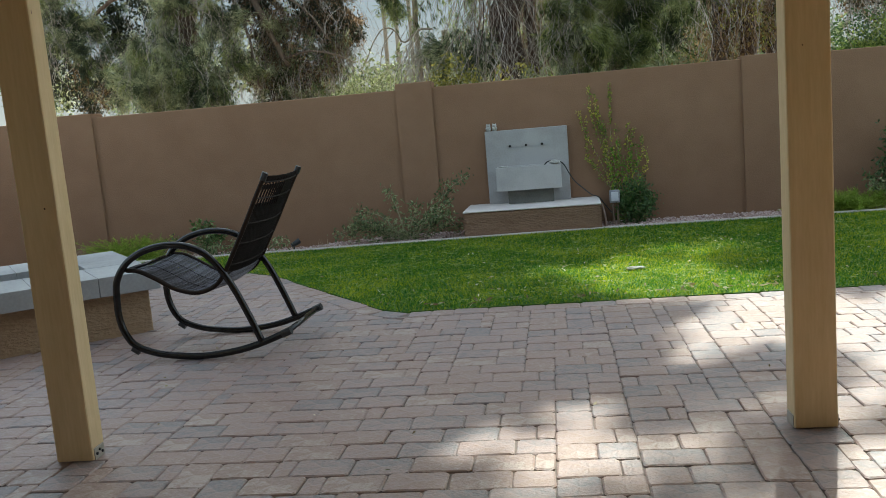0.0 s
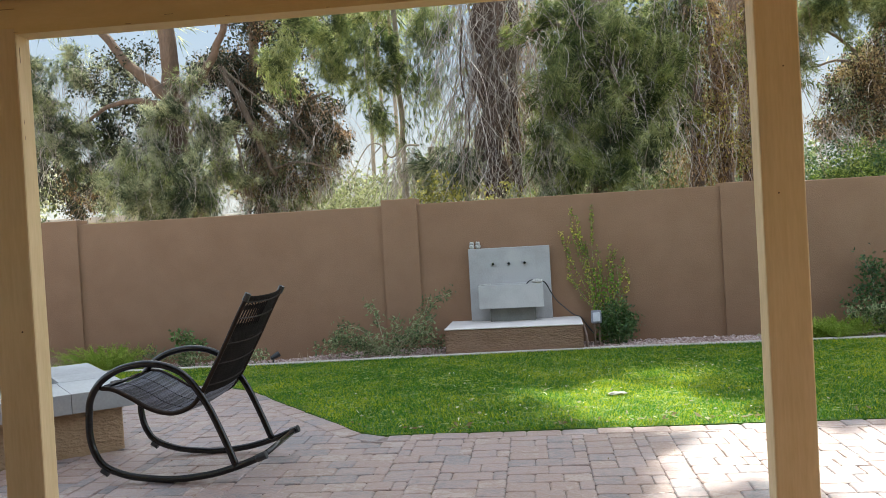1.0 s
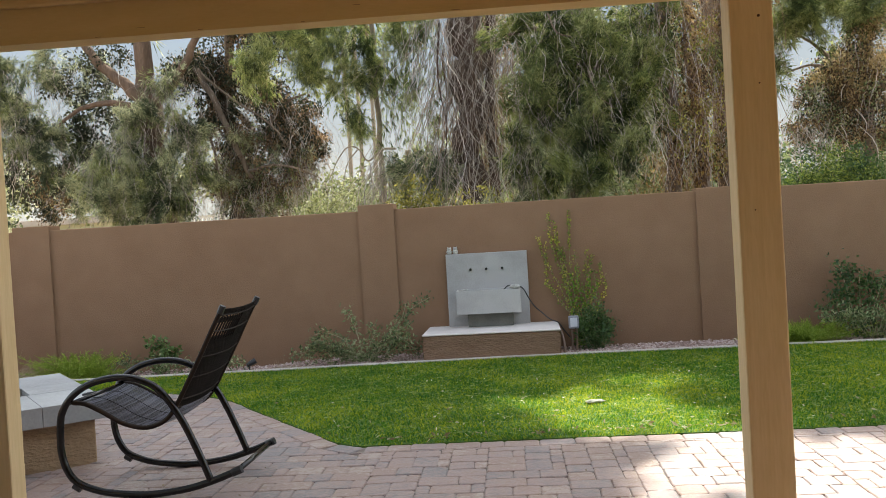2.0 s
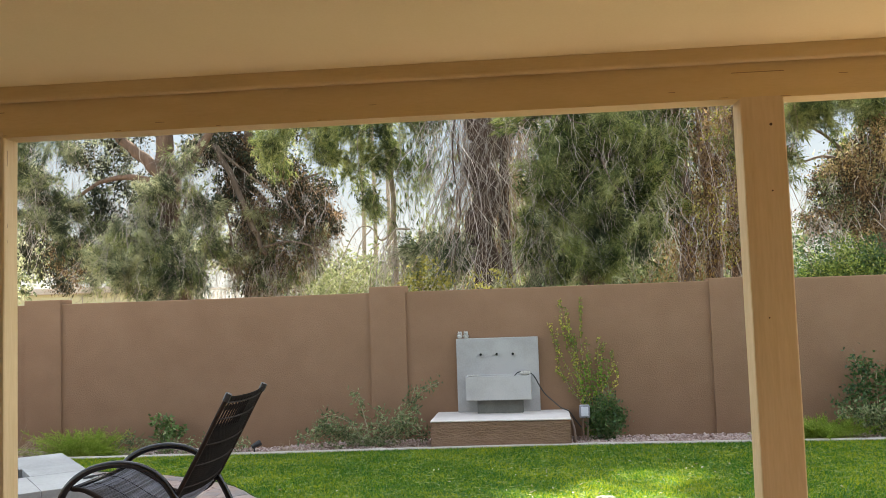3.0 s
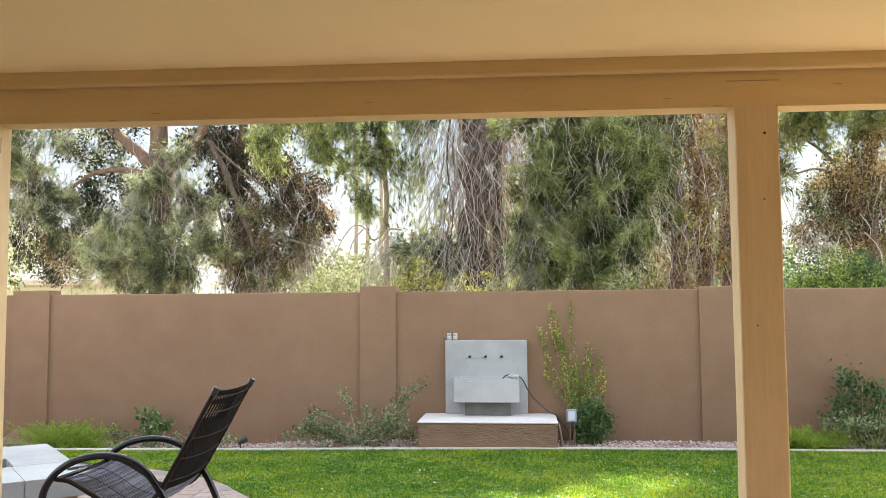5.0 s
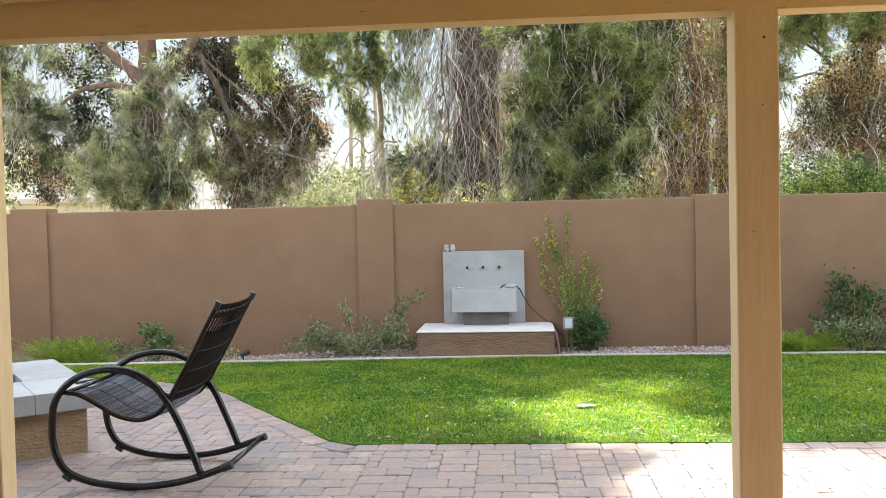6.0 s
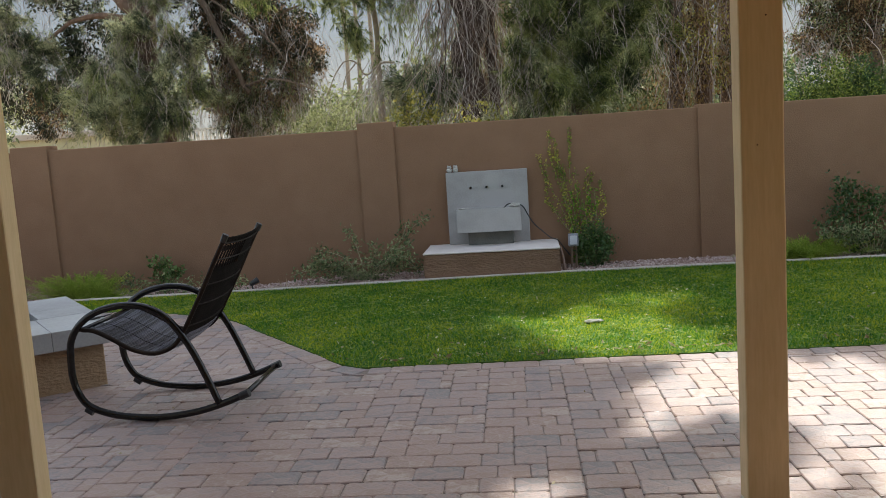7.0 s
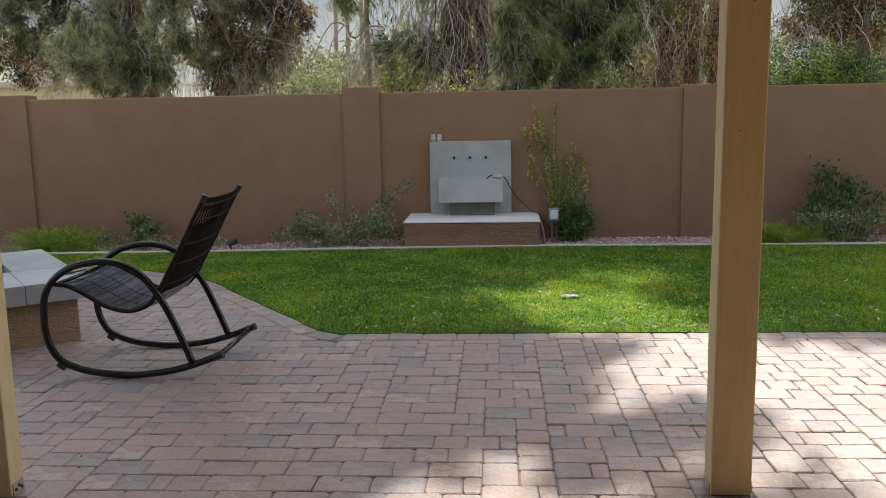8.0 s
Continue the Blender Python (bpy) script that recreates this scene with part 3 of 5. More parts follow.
for sx, tilt in ((-.918, 12), (-.846, -16)):
    bm = pebble(.033, .03, .031, sx * 9, .05)
    for v in bm.verts:
        v.co.z += .029
    head = pebble(.027, .025, .022, sx, .03)
    m2 = bpy.data.meshes.new("head")
    for v in head.verts:
        v.co.z += .062
        if abs(v.co.x) > .016 and v.co.z > .074:
            v.co.z += .012
    head.to_mesh(m2)
    head.free()
    bm.from_mesh(m2)
    bpy.data.meshes.remove(m2)
    fig = part("owl_figurine", bm, PALE_STONE, smooth=True)
    fig.matrix_basis = pose(sx, 10.122, 1.131, 0, 0, tilt)
    tagged(fig, "small pale stone owl figurine on the fountain panel", "figurine", "owl figurines")

pump = thing("fountain_pump", -.17, 9.83, .712, "small white pump with a black cable on the basin rim", "pump")
bm = pebble(.062, .035, .026, 4, .15)
for v in bm.verts:
    v.co += Vector((-.17, 9.83, .737))
rel(part("housing", bm, PALE_STONE, pump, smooth=True), pump)
v, f = tube(smooth_line([(-.30, 9.88, .70), (-.25, 9.86, .745), (-.19, 9.84, .748), (-.12, 9.83, .74), (-.07, 9.84, .70), (-.02, 9.87, .60), (.04, 9.90, .50), (.12, 9.92, .42), (.22, 9.93, .33), (.30, 9.94, .295), (.36, 9.95, .21), (.42, 9.93, .13), (.445, 9.90, .10)], 5), .0065, 6)
rel(part("cable", (v, f), BLACK, pump), pump)
v, f = tube([(-.83, 9.86, .719), (-.70, 9.865, .722)], .010, 6)
rel(part("float_arm", (v, f), PALE_STONE, pump), pump)

outlet = thing("outlet_box", .468, 9.80, -.04, "grey weatherproof outlet box on two brown stakes", "electrical box")
rel(part("cover", block(.412, .526, 9.755, 9.82, .232, .376, .014, 3), BOX_GREY, outlet), outlet)
rel(part("lid", block(.430, .508, 9.742, 9.7555, .256, .356, .004), BOX_PALE, outlet, "flip lid of the outlet box"), outlet)
for sx in (.446, .498):
    v, f = tube([(sx, 9.80, -.06), (sx, 9.80, .234)], .012, 8)
    rel(part("stake", (v, f), PIPE, outlet), outlet)
conduit = part("conduit_pipe", tube(smooth_line([(.355, 9.62, -.06), (.345, 9.66, .10), (.325, 9.72, .20), (.318, 9.80, .225)], 4), .016, 8), PIPE)
tagged(conduit, "bent brown pipe rising beside the plinth", "pipe")
spot = thing("garden_spotlight", -3.18, 9.42, -.035, "small black garden spotlight in the gravel bed", "spotlight")
v, f = tube([(-3.18, 9.42, -.06), (-3.18, 9.42, .03)], .009, 6)
rel(part("stake", (v, f), BLACK, spot), spot)
v, f = tube([(-3.205, 9.405, .035), (-3.165, 9.43, .055), (-3.12, 9.455, .08)], [.022, .03, .034], 10)
rel(part("lamp_head", (v, f), BLACK, spot), spot)

# ---- fire pit ----
pit = thing("fire_pit", -3.98, 5.60, 0, "square stucco fire pit with a pale slab rim and lava rock", "fire pit", turn=39.7)
H = .80
part("base", block(-H + .07, H - .07, -H + .07, H - .07, -.02, .298, .01), PIT_STUCCO, pit, "tan trowelled stucco base")
TROUGH_X, TROUGH_Y = .42, .19
slabs = [(-H + .4 * k, -H + .4 * (k + 1), y0, y1) for k in range(4) for y0, y1 in ((-H, -TROUGH_Y), (TROUGH_Y, H))]
slabs += [(-H, -TROUGH_X, -TROUGH_Y, TROUGH_Y), (TROUGH_X, H, -TROUGH_Y, TROUGH_Y)]
for k, (x0, x1, y0, y1) in enumerate(slabs):
    part("rim_slab", block(x0 + .0012, x1 - .0012, y0 + .0012, y1 - .0012, .298, .43 + .0015 * (k % 2), .004), PIT_TOP, pit, "pale grey cast slab")
part("pan", block(-TROUGH_X, TROUGH_X, -TROUGH_Y, TROUGH_Y, .30, .33), DARK_HOLE, pit)
n = 130
c = np.stack([rng.uniform(-TROUGH_X + .04, TROUGH_X - .04, n), rng.uniform(-TROUGH_Y + .04, TROUGH_Y - .04, n), rng.uniform(.335, .365, n)], 1)
part("lava_rock", rubble(c, rng.uniform(.025, .045, n), rng), LAVA, pit, "dark red lava rocks")
lighter = part("gas_lighter", joined([tube([(0, 0, 0), (.07, .012, .002)], .008, 7), tube([(.07, .012, .002), (.15, .02, .012)], .0045, 6), tube([(.03, .015, .004), (.10, -.01, .008)], .006, 6)]), BLACK)
lighter.matrix_basis = pose(-3.08, 5.60, .439, 0, 0, 40)
tagged(lighter, "small black gas lighter on the slab rim", "lighter")


# ---- rocking lounger ----
def rocking_chair():
    chair = thing("rocking_chair", -2.2, 5.01, 0, "dark metal rocking lounge chair with woven cord seat", "chair")
    arm = [(-2.715, .38), (-2.70, .49), (-2.64, .585), (-2.545, .65), (-2.44, .682), (-2.33, .69), (-2.215, .668), (-2.105, .60), (-1.995, .44), (-1.905, .24), (-1.845, .085)]
    rock = [(-2.715, .38), (-2.715, .28), (-2.69, .18), (-2.63, .10), (-2.50, .048), (-2.35, .026), (-2.19, .021), (-1.99, .045), (-1.83, .088), (-1.675, .145)]
    seat = [(-2.635, .555), (-2.56, .545), (-2.46, .495), (-2.36, .435), (-2.27, .405), (-2.19, .40), (-2.10, .432), (-2.035, .50)]
    back = [(-2.035, .50), (-1.955, .635), (-1.87, .785), (-1.795, .925), (-1.727, 1.045)]
    y0, y1 = 4.66, 5.30

    def side(pts, y, per=6):
        return smooth_line([(x, y, z) for x, z in pts], per)

    for y in (y0, y1):
        loop = np.concatenate([side(rock[::-1], y)[:-1], side(arm, y)])
        fr = rel(part("side_frame", tube(loop, .0205, 10), FRAME, chair, smooth=True), chair)
        v, f = tube([(-2.652, y, .088), (-2.612, y, .062)], .023, 8)
        part("rubber_foot", (v, f), BLACK, fr)
        v, f = tube([(-1.72, y, .128), (-1.665, y, .149)], .0235, 10)
        part("end_cap", (v, f), BLACK, fr)
    # rails that carry the cords, just inside the frames
    ya, yb = y0 + .010, y1 - .006
    rail = seat + back[1:]
    for y in (ya, yb):
        rel(part("sling_rail", tube(side(rail, y, 5), .0135, 8), RAIL, chair, smooth=True), chair)
        v, f = tube([(back[-1][0] - .012, y, back[-1][1] - .022), (back[-1][0] + .010, y, back[-1][1] + .020)], .019, 8)
        rel(part("rail_cap", (v, f), BLACK, chair, "black plastic rail cap"), chair)
    for x, z, r in ((-1.69, .139, .016), (-2.635, .555, .013), (-2.035, .50, .013)):
        v, f = tube([(x, y0, z), (x, y1, z)] if z < .2 else [(x, ya, z), (x, yb, z)], r, 8)
        rel(part("crossbar", (v, f), FRAME, chair, smooth=True), chair)
    for y in (y0, y1):
        for x, z in ((-2.665, .555), (-2.055, .495)):
            v, f = tube([(x, y, z), (x + .02, ya if y == y0 else yb, z)], .012, 6)
            rel(part("joint", (v, f), FRAME, chair), chair)

    def cords(pts, per, sag, radius, half=lambda s: False, weave=.0, pitch=2.1):
        line = smooth_line([(x, 0, z) for x, z in pts], per)
        gap = np.linalg.norm(np.diff(line, axis=0), axis=1)
        s = np.concatenate([[0], np.cumsum(gap)])
        out = []
        for i, q in enumerate(np.arange(.008, s[-1], radius * pitch)):
            x, z = np.interp(q, s, line[:, 0]), np.interp(q, s, line[:, 2])
            d = np.array((np.interp(q + .02, s, line[:, 0]) - x, np.interp(q + .02, s, line[:, 2]) - z))
            nrm = np.array((-d[1], d[0])) / (np.linalg.norm(d) + 1e-6) if q < s[-1] - .02 else np.array((-.86, .5))
            ys_ = np.linspace(ya, yb, 9)
            k = 1 - ((ys_ - (ya + yb) / 2) / ((yb - ya) / 2)) ** 2
            wob = weave * np.array([(-1) ** (i + j) for j in range(9)])
            if half(q / s[-1]):
                ys_ = np.linspace(ya + .56 * (yb - ya), yb, 9)
                k = 1 - ((ys_ - (ya + yb) / 2) / ((yb - ya) / 2)) ** 2
            p = np.stack([x - nrm[0] * (sag * k + wob), ys_, z - nrm[1] * (sag * k + wob)], 1)
            out.append(tube(p, radius, 5, cap=False))
        return joined(out)

    rel(part("seat_weave", cords(seat, 8, .018, .0042, weave=.0016), WEAVE, chair, "dark woven cord seat with bluish sheen in its colour"), chair)
    rel(part("back_weave", cords(back, 8, .022, .0042, lambda s: .72 < s < .86 or .91 < s < .93, weave=.0008, pitch=1.75), WEAVE_BACK, chair, "dark brown woven cord backrest"), chair)
    # upright loops of the open band under the headrest
    line = smooth_line([(x, 0, z) for x, z in back], 8)
    for lo, hi, count, rad in ((.665, .88, 10, .0052), (.885, .95, 8, .0045)):
        for j in range(count):
            y = ya + .012 + (.56 * (yb - ya) - .012) * j / (count - 1)
            k = .022 * (1 - ((y - (ya + yb) / 2) / ((yb - ya) / 2)) ** 2)
            a, b = line[int(len(line) * lo)], line[int(len(line) * hi)]
            rel(part("cord_loop", tube([(a[0] + k, y, a[2] - .4 * k), (b[0] + k, y + .006, b[2] - .4 * k)], rad, 6), WEAVE_BACK, chair), chair)
    # bowed rods behind the back and lines of cord along the seat
    for q in (.10, .33, .52, .76, .95):
        a = line[int((len(line) - 1) * q)]
        y = np.linspace(ya, yb, 9)
        k = .026 * (1 - ((y - (ya + yb) / 2) / ((yb - ya) / 2)) ** 2) + .004
        rel(part("back_rod", tube(np.stack([a[0] + k, y, a[2] - .45 * k], 1), .0042, 6), ROD, chair, "thin bowed support rod"), chair)
    sl = smooth_line([(x, 0, z) for x, z in seat], 6)
    for q in (.36, .68):
        k = .018 * (1 - (2 * q - 1) ** 2)
        rel(part("seat_stitch", tube(sl + np.array((0, ya + (yb - ya) * q, .005 - k)), .0013, 5), WEAVE_BACK, chair), chair)
    return chair


rocking_chair()

# ---- plants in the bed ----
def stem_plant(name, x, y, z, label, category, stems, leaf_mat, rng, leaf=(.05, .022), per=60, stem_r=.004, spread=.05, group=""):
    """A straggling plant: stems through given points with leaves along them."""
    p = thing(name, x, y, z, label, category, group)
    bs, ws = [], []
    for pts in stems:
        if pts[0][2] < 0:
            pts = [(pts[0][0], pts[0][1], pts[0][2] - .07)] + list(pts[1:])
        line = smooth_line(pts, 6)
        rel(part("stem", tube(line, np.linspace(stem_r, stem_r * .4, len(line)), 5), STEM, p), p)
        n = int(per * np.linalg.norm(np.diff(line, axis=0), axis=1).sum()) + 4
        u = rng.random(n) ** .8 * (len(line) - 1)
        i = np.minimum(u.astype(int), len(line) - 2)
        c = line[i] + (line[i + 1] - line[i]) * (u - i)[:, None]
        bs.append(c + rng.normal(size=(n, 3)) * spread * (1, .8, 1))
        ws.append(rng.normal(size=(n, 3)) + (0, -.3, .3))
    b, w = np.concatenate(bs), np.concatenate(ws)
    n = len(b)
    rel(part("foliage", leaves(b, w, leaf[0] * (.6 + .8 * rng.random(n)), leaf[1] * (.6 + .8 * rng.random(n)), rng), leaf_mat, p), p)
    return p


def feather_plant(x, y, z, rx, ry, rz, n, rng, label, mat=FERN_LEAF):
    """A low mound of feathery fronds."""
    p = thing("feathery_fern", x, y, z, label, "fern", "feathery ferns")
    k = n // 60
    root = np.stack([x + rng.normal(size=k) * rx * .35, y + rng.normal(size=k) * ry * .35, np.full(k, z)], 1)
    way = np.stack([rng.normal(size=k) * rx, rng.normal(size=k) * ry, rz * (.5 + .6 * rng.random(k))], 1)
    u = rng.random((k, 60, 1)) ** .7
    c = root[:, None] + way[:, None] * u - np.array((0, 0, 1)) * (u ** 2) * rz * .3
    w = way[:, None] * .4 / (rx + ry) + rng.normal(size=(k, 60, 3)) * .5
    rel(part("fronds", slivers(c.reshape(-1, 3), w.reshape(-1, 3), rng.uniform(.03, .075, k * 60), rng.uniform(.003, .007, k * 60), rng), mat, p), p)
    return p


rng = np.random.default_rng(11)
feather_plant(-5.22, 9.45, -.09, .30, .17, .43, 12000, rng, "low bright green feathery fern in the bed")
feather_plant(-4.95, 9.40, -.09, .2, .14, .18, 4000, rng, "low bright green feathery fern in the bed")
feather_plant(3.0, 9.62, -.03, .26, .16, .31, 9000, rng, "bright green feathery fern beside a leafy shrub")
feather_plant(2.78, 9.60, -.03, .14, .12, .18, 3000, rng, "bright green feathery fern beside a leafy shrub")

stem_plant("climbing_plant", -4.5, 9.85, -.04, "dark green leafy climber at the wall's foot", "plant",
           [[(-4.45, 9.85, -.04), (-4.50, 9.9, .15), (-4.55, 9.95, .30)], [(-4.45, 9.85, -.04), (-4.40, 9.9, .14), (-4.46, 10.0, .29)],
            [(-4.4, 9.85, -.04), (-4.26, 9.85, .12), (-4.20, 9.9, .16)], [(-4.4, 9.85, -.04), (-4.32, 9.8, .10), (-4.30, 9.8, .20)],
            [(-4.45, 9.85, 0), (-4.40, 9.9, .18), (-4.42, 9.95, .28)]], CLIMBER_LEAF, rng, (.058, .034), 210, spread=.034)
stem_plant("trailing_groundcover", -3.9, 9.45, -.03, "low grey-green trailing plant along the edging", "plant",
           [[(-4.3 + .2 * i, 9.45, -.03), (-4.2 + .2 * i, 9.40 + .04 * (i % 3), .06), (-4.05 + .2 * i, 9.42, .08 + .03 * (i % 2))] for i in range(5)]
           + [[(-4.9, 9.5, -.03), (-4.72, 9.45, .10), (-4.55, 9.42, .13)], [(-4.7, 9.5, -.03), (-4.5, 9.45, .08), (-4.3, 9.45, .10)]],
           SHRUB_LEAF, rng, (.045, .018), 260, spread=.045)
stem_plant("straggly_shrub", -1.95, 9.72, -.04, "straggly grey-green shrub with bare stems", "shrub",
           [[(-1.92, 9.72, -.04), (-1.75, 9.72, .17), (-1.52, 9.70, .38), (-1.34, 9.66, .56), (-1.12, 9.62, .68)],
            [(-1.92, 9.72, -.04), (-1.98, 9.74, .22), (-2.05, 9.76, .45), (-2.14, 9.80, .56)],
            [(-1.92, 9.72, -.04), (-2.2, 9.62, .15), (-2.45, 9.55, .16), (-2.72, 9.52, .10)],
            [(-1.92, 9.72, -.04), (-2.12, 9.66, .22), (-2.32, 9.62, .33), (-2.46, 9.60, .32)],
            [(-1.88, 9.72, -.04), (-1.72, 9.65, .14), (-1.55, 9.60, .22), (-1.38, 9.58, .25)],
            [(-1.88, 9.72, -.04), (-1.62, 9.70, .08), (-1.40, 9.66, .10), (-1.20, 9.62, .11)],
            [(-1.95, 9.72, -.04), (-2.08, 9.62, .10), (-2.25, 9.56, .09), (-2.4, 9.5, .05)],
            [(-1.90, 9.72, -.04), (-1.85, 9.70, .16), (-1.78, 9.68, .30), (-1.83, 9.66, .40)],
            [(-1.55, 9.70, .34), (-1.46, 9.68, .46), (-1.40, 9.66, .62)],
            [(-1.60, 9.70, .30), (-1.46, 9.64, .34), (-1.36, 9.62, .40)]],
           SHRUB_LEAF, rng, (.046, .019), 210, .0065, spread=.042)
low = stem_plant("low_shrub", -1.9, 9.62, -.04, "low tangle of grey-green leaves by the edging", "shrub",
                 [[(-1.95 + .02 * i, 9.66, -.04), (-1.95 + .45 * math.sin(i * 2.4), 9.58 - .02 * (i % 3), .10 + .05 * (i % 4)),
                   (-1.9 + (.62 if i % 2 else .5) * math.sin(i * 2.4 + .25), 9.52, .03 + .06 * (i % 5))] for i in range(16)],
                 SHRUB_LEAF, rng, (.042, .017), 150, .0045, spread=.045)
stem_plant("wall_vine", .52, 10.1, -.04, "yellow-green vine climbing the stucco wall in strands", "vine",
           [[(.55, 10.12, -.04), (.48, 10.13, .45), (.36, 10.14, .9), (.27, 10.15, 1.25), (.25, 10.15, 1.53)],
            [(.55, 10.12, -.04), (.52, 10.13, .5), (.48, 10.14, 1.0), (.49, 10.15, 1.35), (.49, 10.15, 1.57)],
            [(.5, 10.12, .3), (.38, 10.13, .62), (.24, 10.14, .92), (.16, 10.15, 1.12), (.13, 10.15, 1.28)],
            [(.55, 10.12, .2), (.64, 10.13, .55), (.70, 10.14, .85), (.74, 10.15, 1.04)],
            [(.55, 10.12, .2), (.70, 10.13, .50), (.82, 10.14, .75), (.83, 10.15, .98)],
            [(.52, 10.12, .3), (.40, 10.13, .8), (.36, 10.14, 1.1), (.33, 10.15, 1.30)],
            [(.50, 10.12, .3), (.34, 10.13, .55), (.26, 10.14, .66), (.19, 10.14, .74)],
            [(.52, 10.12, .4), (.45, 10.13, .75), (.42, 10.14, .98), (.40, 10.14, 1.14)], [(.5, 10.12, .3), (.44, 10.13, .7), (.38, 10.14, 1.05), (.31, 10.15, 1.45)],
            [(.56, 10.12, .3), (.55, 10.13, .6), (.56, 10.14, .85), (.54, 10.15, 1.08)], [(.5, 10.12, .3), (.30, 10.13, .58), (.20, 10.14, .85), (.22, 10.15, 1.2)],
            [(.6, 10.12, .3), (.68, 10.13, .6), (.66, 10.14, .85), (.69, 10.15, 1.1)], [(.58, 10.12, .2), (.76, 10.13, .42), (.86, 10.14, .6), (.87, 10.15, .8)]],
           VINE_LEAF, rng, (.025, .021), 105, .002, spread=.011)
stem_plant("wall_vine_lower", .56, 10.08, -.04, "green lower growth of the wall vine", "vine",
           [[(.55, 10.1, -.04), (.50 + .05 * i, 10.08, .35), (.40 + .07 * i, 10.1, .74 + .07 * (i % 3))] for i in range(6)],
           BRIGHT_LEAF, rng, (.027, .022), 120, .003, spread=.022)
stem_plant("leafy_shrub", .72, 9.85, -.04, "dense dark green leafy shrub beside the outlet box", "shrub",
           [[(.72, 9.88, -.04), (.70 + .14 * math.cos(a), 9.87 + .08 * math.sin(a * 3), .2), (.70 + .15 * math.cos(a + .5), 9.87 + .07 * math.sin(a * 2), .38 * abs(math.sin(a + .6)) + .06)] for a in np.linspace(0, 6.1, 13)],
           DEEP_LEAF, rng, (.034, .022), 420, .004, spread=.05)
stem_plant("leafy_shrub", 3.6, 9.88, -.04, "dark green leafy shrub leaning on the wall", "shrub",
           [[(3.6, 9.88, -.04), (3.50, 9.92, .45), (3.44, 10.0, .80)], [(3.6, 9.88, -.04), (3.62, 9.92, .40), (3.66, 10.0, .70)],
            [(3.6, 9.88, -.04), (3.45, 9.9, .35), (3.33, 9.96, .46)], [(3.6, 9.88, -.04), (3.78, 9.9, .36), (3.90, 9.98, .60)],
            [(3.55, 9.88, 0), (3.50, 9.95, .5), (3.55, 10.0, .76)], [(3.65, 9.88, 0), (3.75, 9.95, .42), (3.78, 10.0, .64)],
            [(3.7, 9.88, -.04), (3.95, 9.9, .3), (4.12, 9.95, .48)], [(3.5, 9.88, 0), (3.36, 9.92, .24), (3.22, 9.96, .32)]],
           DEEP_LEAF, rng, (.046, .024), 330, .006, spread=.055)
stem_plant("spreading_shrub", 3.7, 9.68, -.04, "low grey-green shrub with arching branches", "shrub",
           [[(3.7, 9.7, -.04), (3.7 + .3 * math.cos(a), 9.66 + .05 * math.sin(a * 2), .24 + .06 * math.sin(a * 3)),
             (3.7 + .62 * math.cos(a), 9.62 + .06 * math.sin(a * 2), .10 + .16 * abs(math.sin(a * 1.5)))] for a in np.linspace(0, 6.1, 14)],
           SHRUB_LEAF, rng, (.046, .018), 170, .005, spread=.045)
straw = thing("dry_grass_tuft", -6.0, 9.5, -.04, "tuft of pale dry grass blades in the bed", "grass")
n = 160
c = np.stack([-6.05 + rng.normal(size=n) * .05, 9.5 + rng.normal(size=n) * .04, np.full(n, -.03)], 1)
rel(part("blades", slivers(c, np.stack([rng.normal(size=n) * .7 + .75, rng.normal(size=n) * .4 - .1, .08 + .36 * rng.random(n)], 1), rng.uniform(.25, .5, n), rng.uniform(.004, .009, n), rng), STRAW, straw), straw)
straw2 = thing("dry_grass_tuft", -2.75, 9.35, -.03, "small heap of pale dry stalks in the gravel", "grass")
n = 60
c = np.stack([-2.75 + rng.normal(size=n) * .09, 9.36 + rng.normal(size=n) * .03, np.full(n, -.02)], 1)
rel(part("stalks", slivers(c, np.stack([rng.normal(size=n), rng.normal(size=n) * .4, .2 + .5 * rng.random(n)], 1), rng.uniform(.06, .14, n), rng.uniform(.004, .009, n), rng), STRAW, straw2), straw2)

# ---- stone and litter on the lawn ----
bm = pebble(.072, .05, .011, 2.0, .3)
lump = part("flat_stone", bm, FLAT_STONE, smooth=True)
lump.matrix_basis = pose(.45, 6.77, .020, 0, 0, 15)
tagged(lump, "flat pale stone lying on the lawn", "stone")
n = 340
lx = rng.normal(size=n) * 1.7 + .9
ly = np.array([edge_y(x) for x in lx]) + .03 + rng.random(n) ** 2.2 * 2.6
ok = (ly < 9.1) & (lx > -2.2) & (lx < 4.5)
lx, ly = lx[ok], ly[ok]
n = len(lx)
way = np.stack([rng.normal(size=n), rng.normal(size=n), rng.normal(size=n) * .35], 1)
lit = part("fallen_leaves", leaves(np.stack([lx, ly, np.full(n, .039)], 1), way, rng.uniform(.016, .048, n), rng.uniform(.007, .017, n), rng), LITTER)
tagged(lit, "pale dry leaves scattered on the lawn", "leaf litter", kind="stuff")
n = 48
lx = rng.choice([-1.05, -.6, .1, .75, 1.2, 2.3], n) + rng.normal(size=n) * .16
ly = np.array([edge_y(x) for x in lx]) + .02 + np.abs(rng.normal(size=n)) * .05
way = np.stack([rng.normal(size=n), rng.normal(size=n) * .5, rng.normal(size=n) * .4], 1)
tagged(part("fallen_leaves", leaves(np.stack([lx, ly, np.full(n, .036)], 1), way, rng.uniform(.03, .075, n), rng.uniform(.010, .022, n), rng), DRY_LEAF), "curled brown leaves along the lawn's edge", "leaf litter", kind="stuff")
n = 7500
lx, ly = rng.uniform(-4.2, 4.6, n), rng.uniform(5.7, 9.3, n)
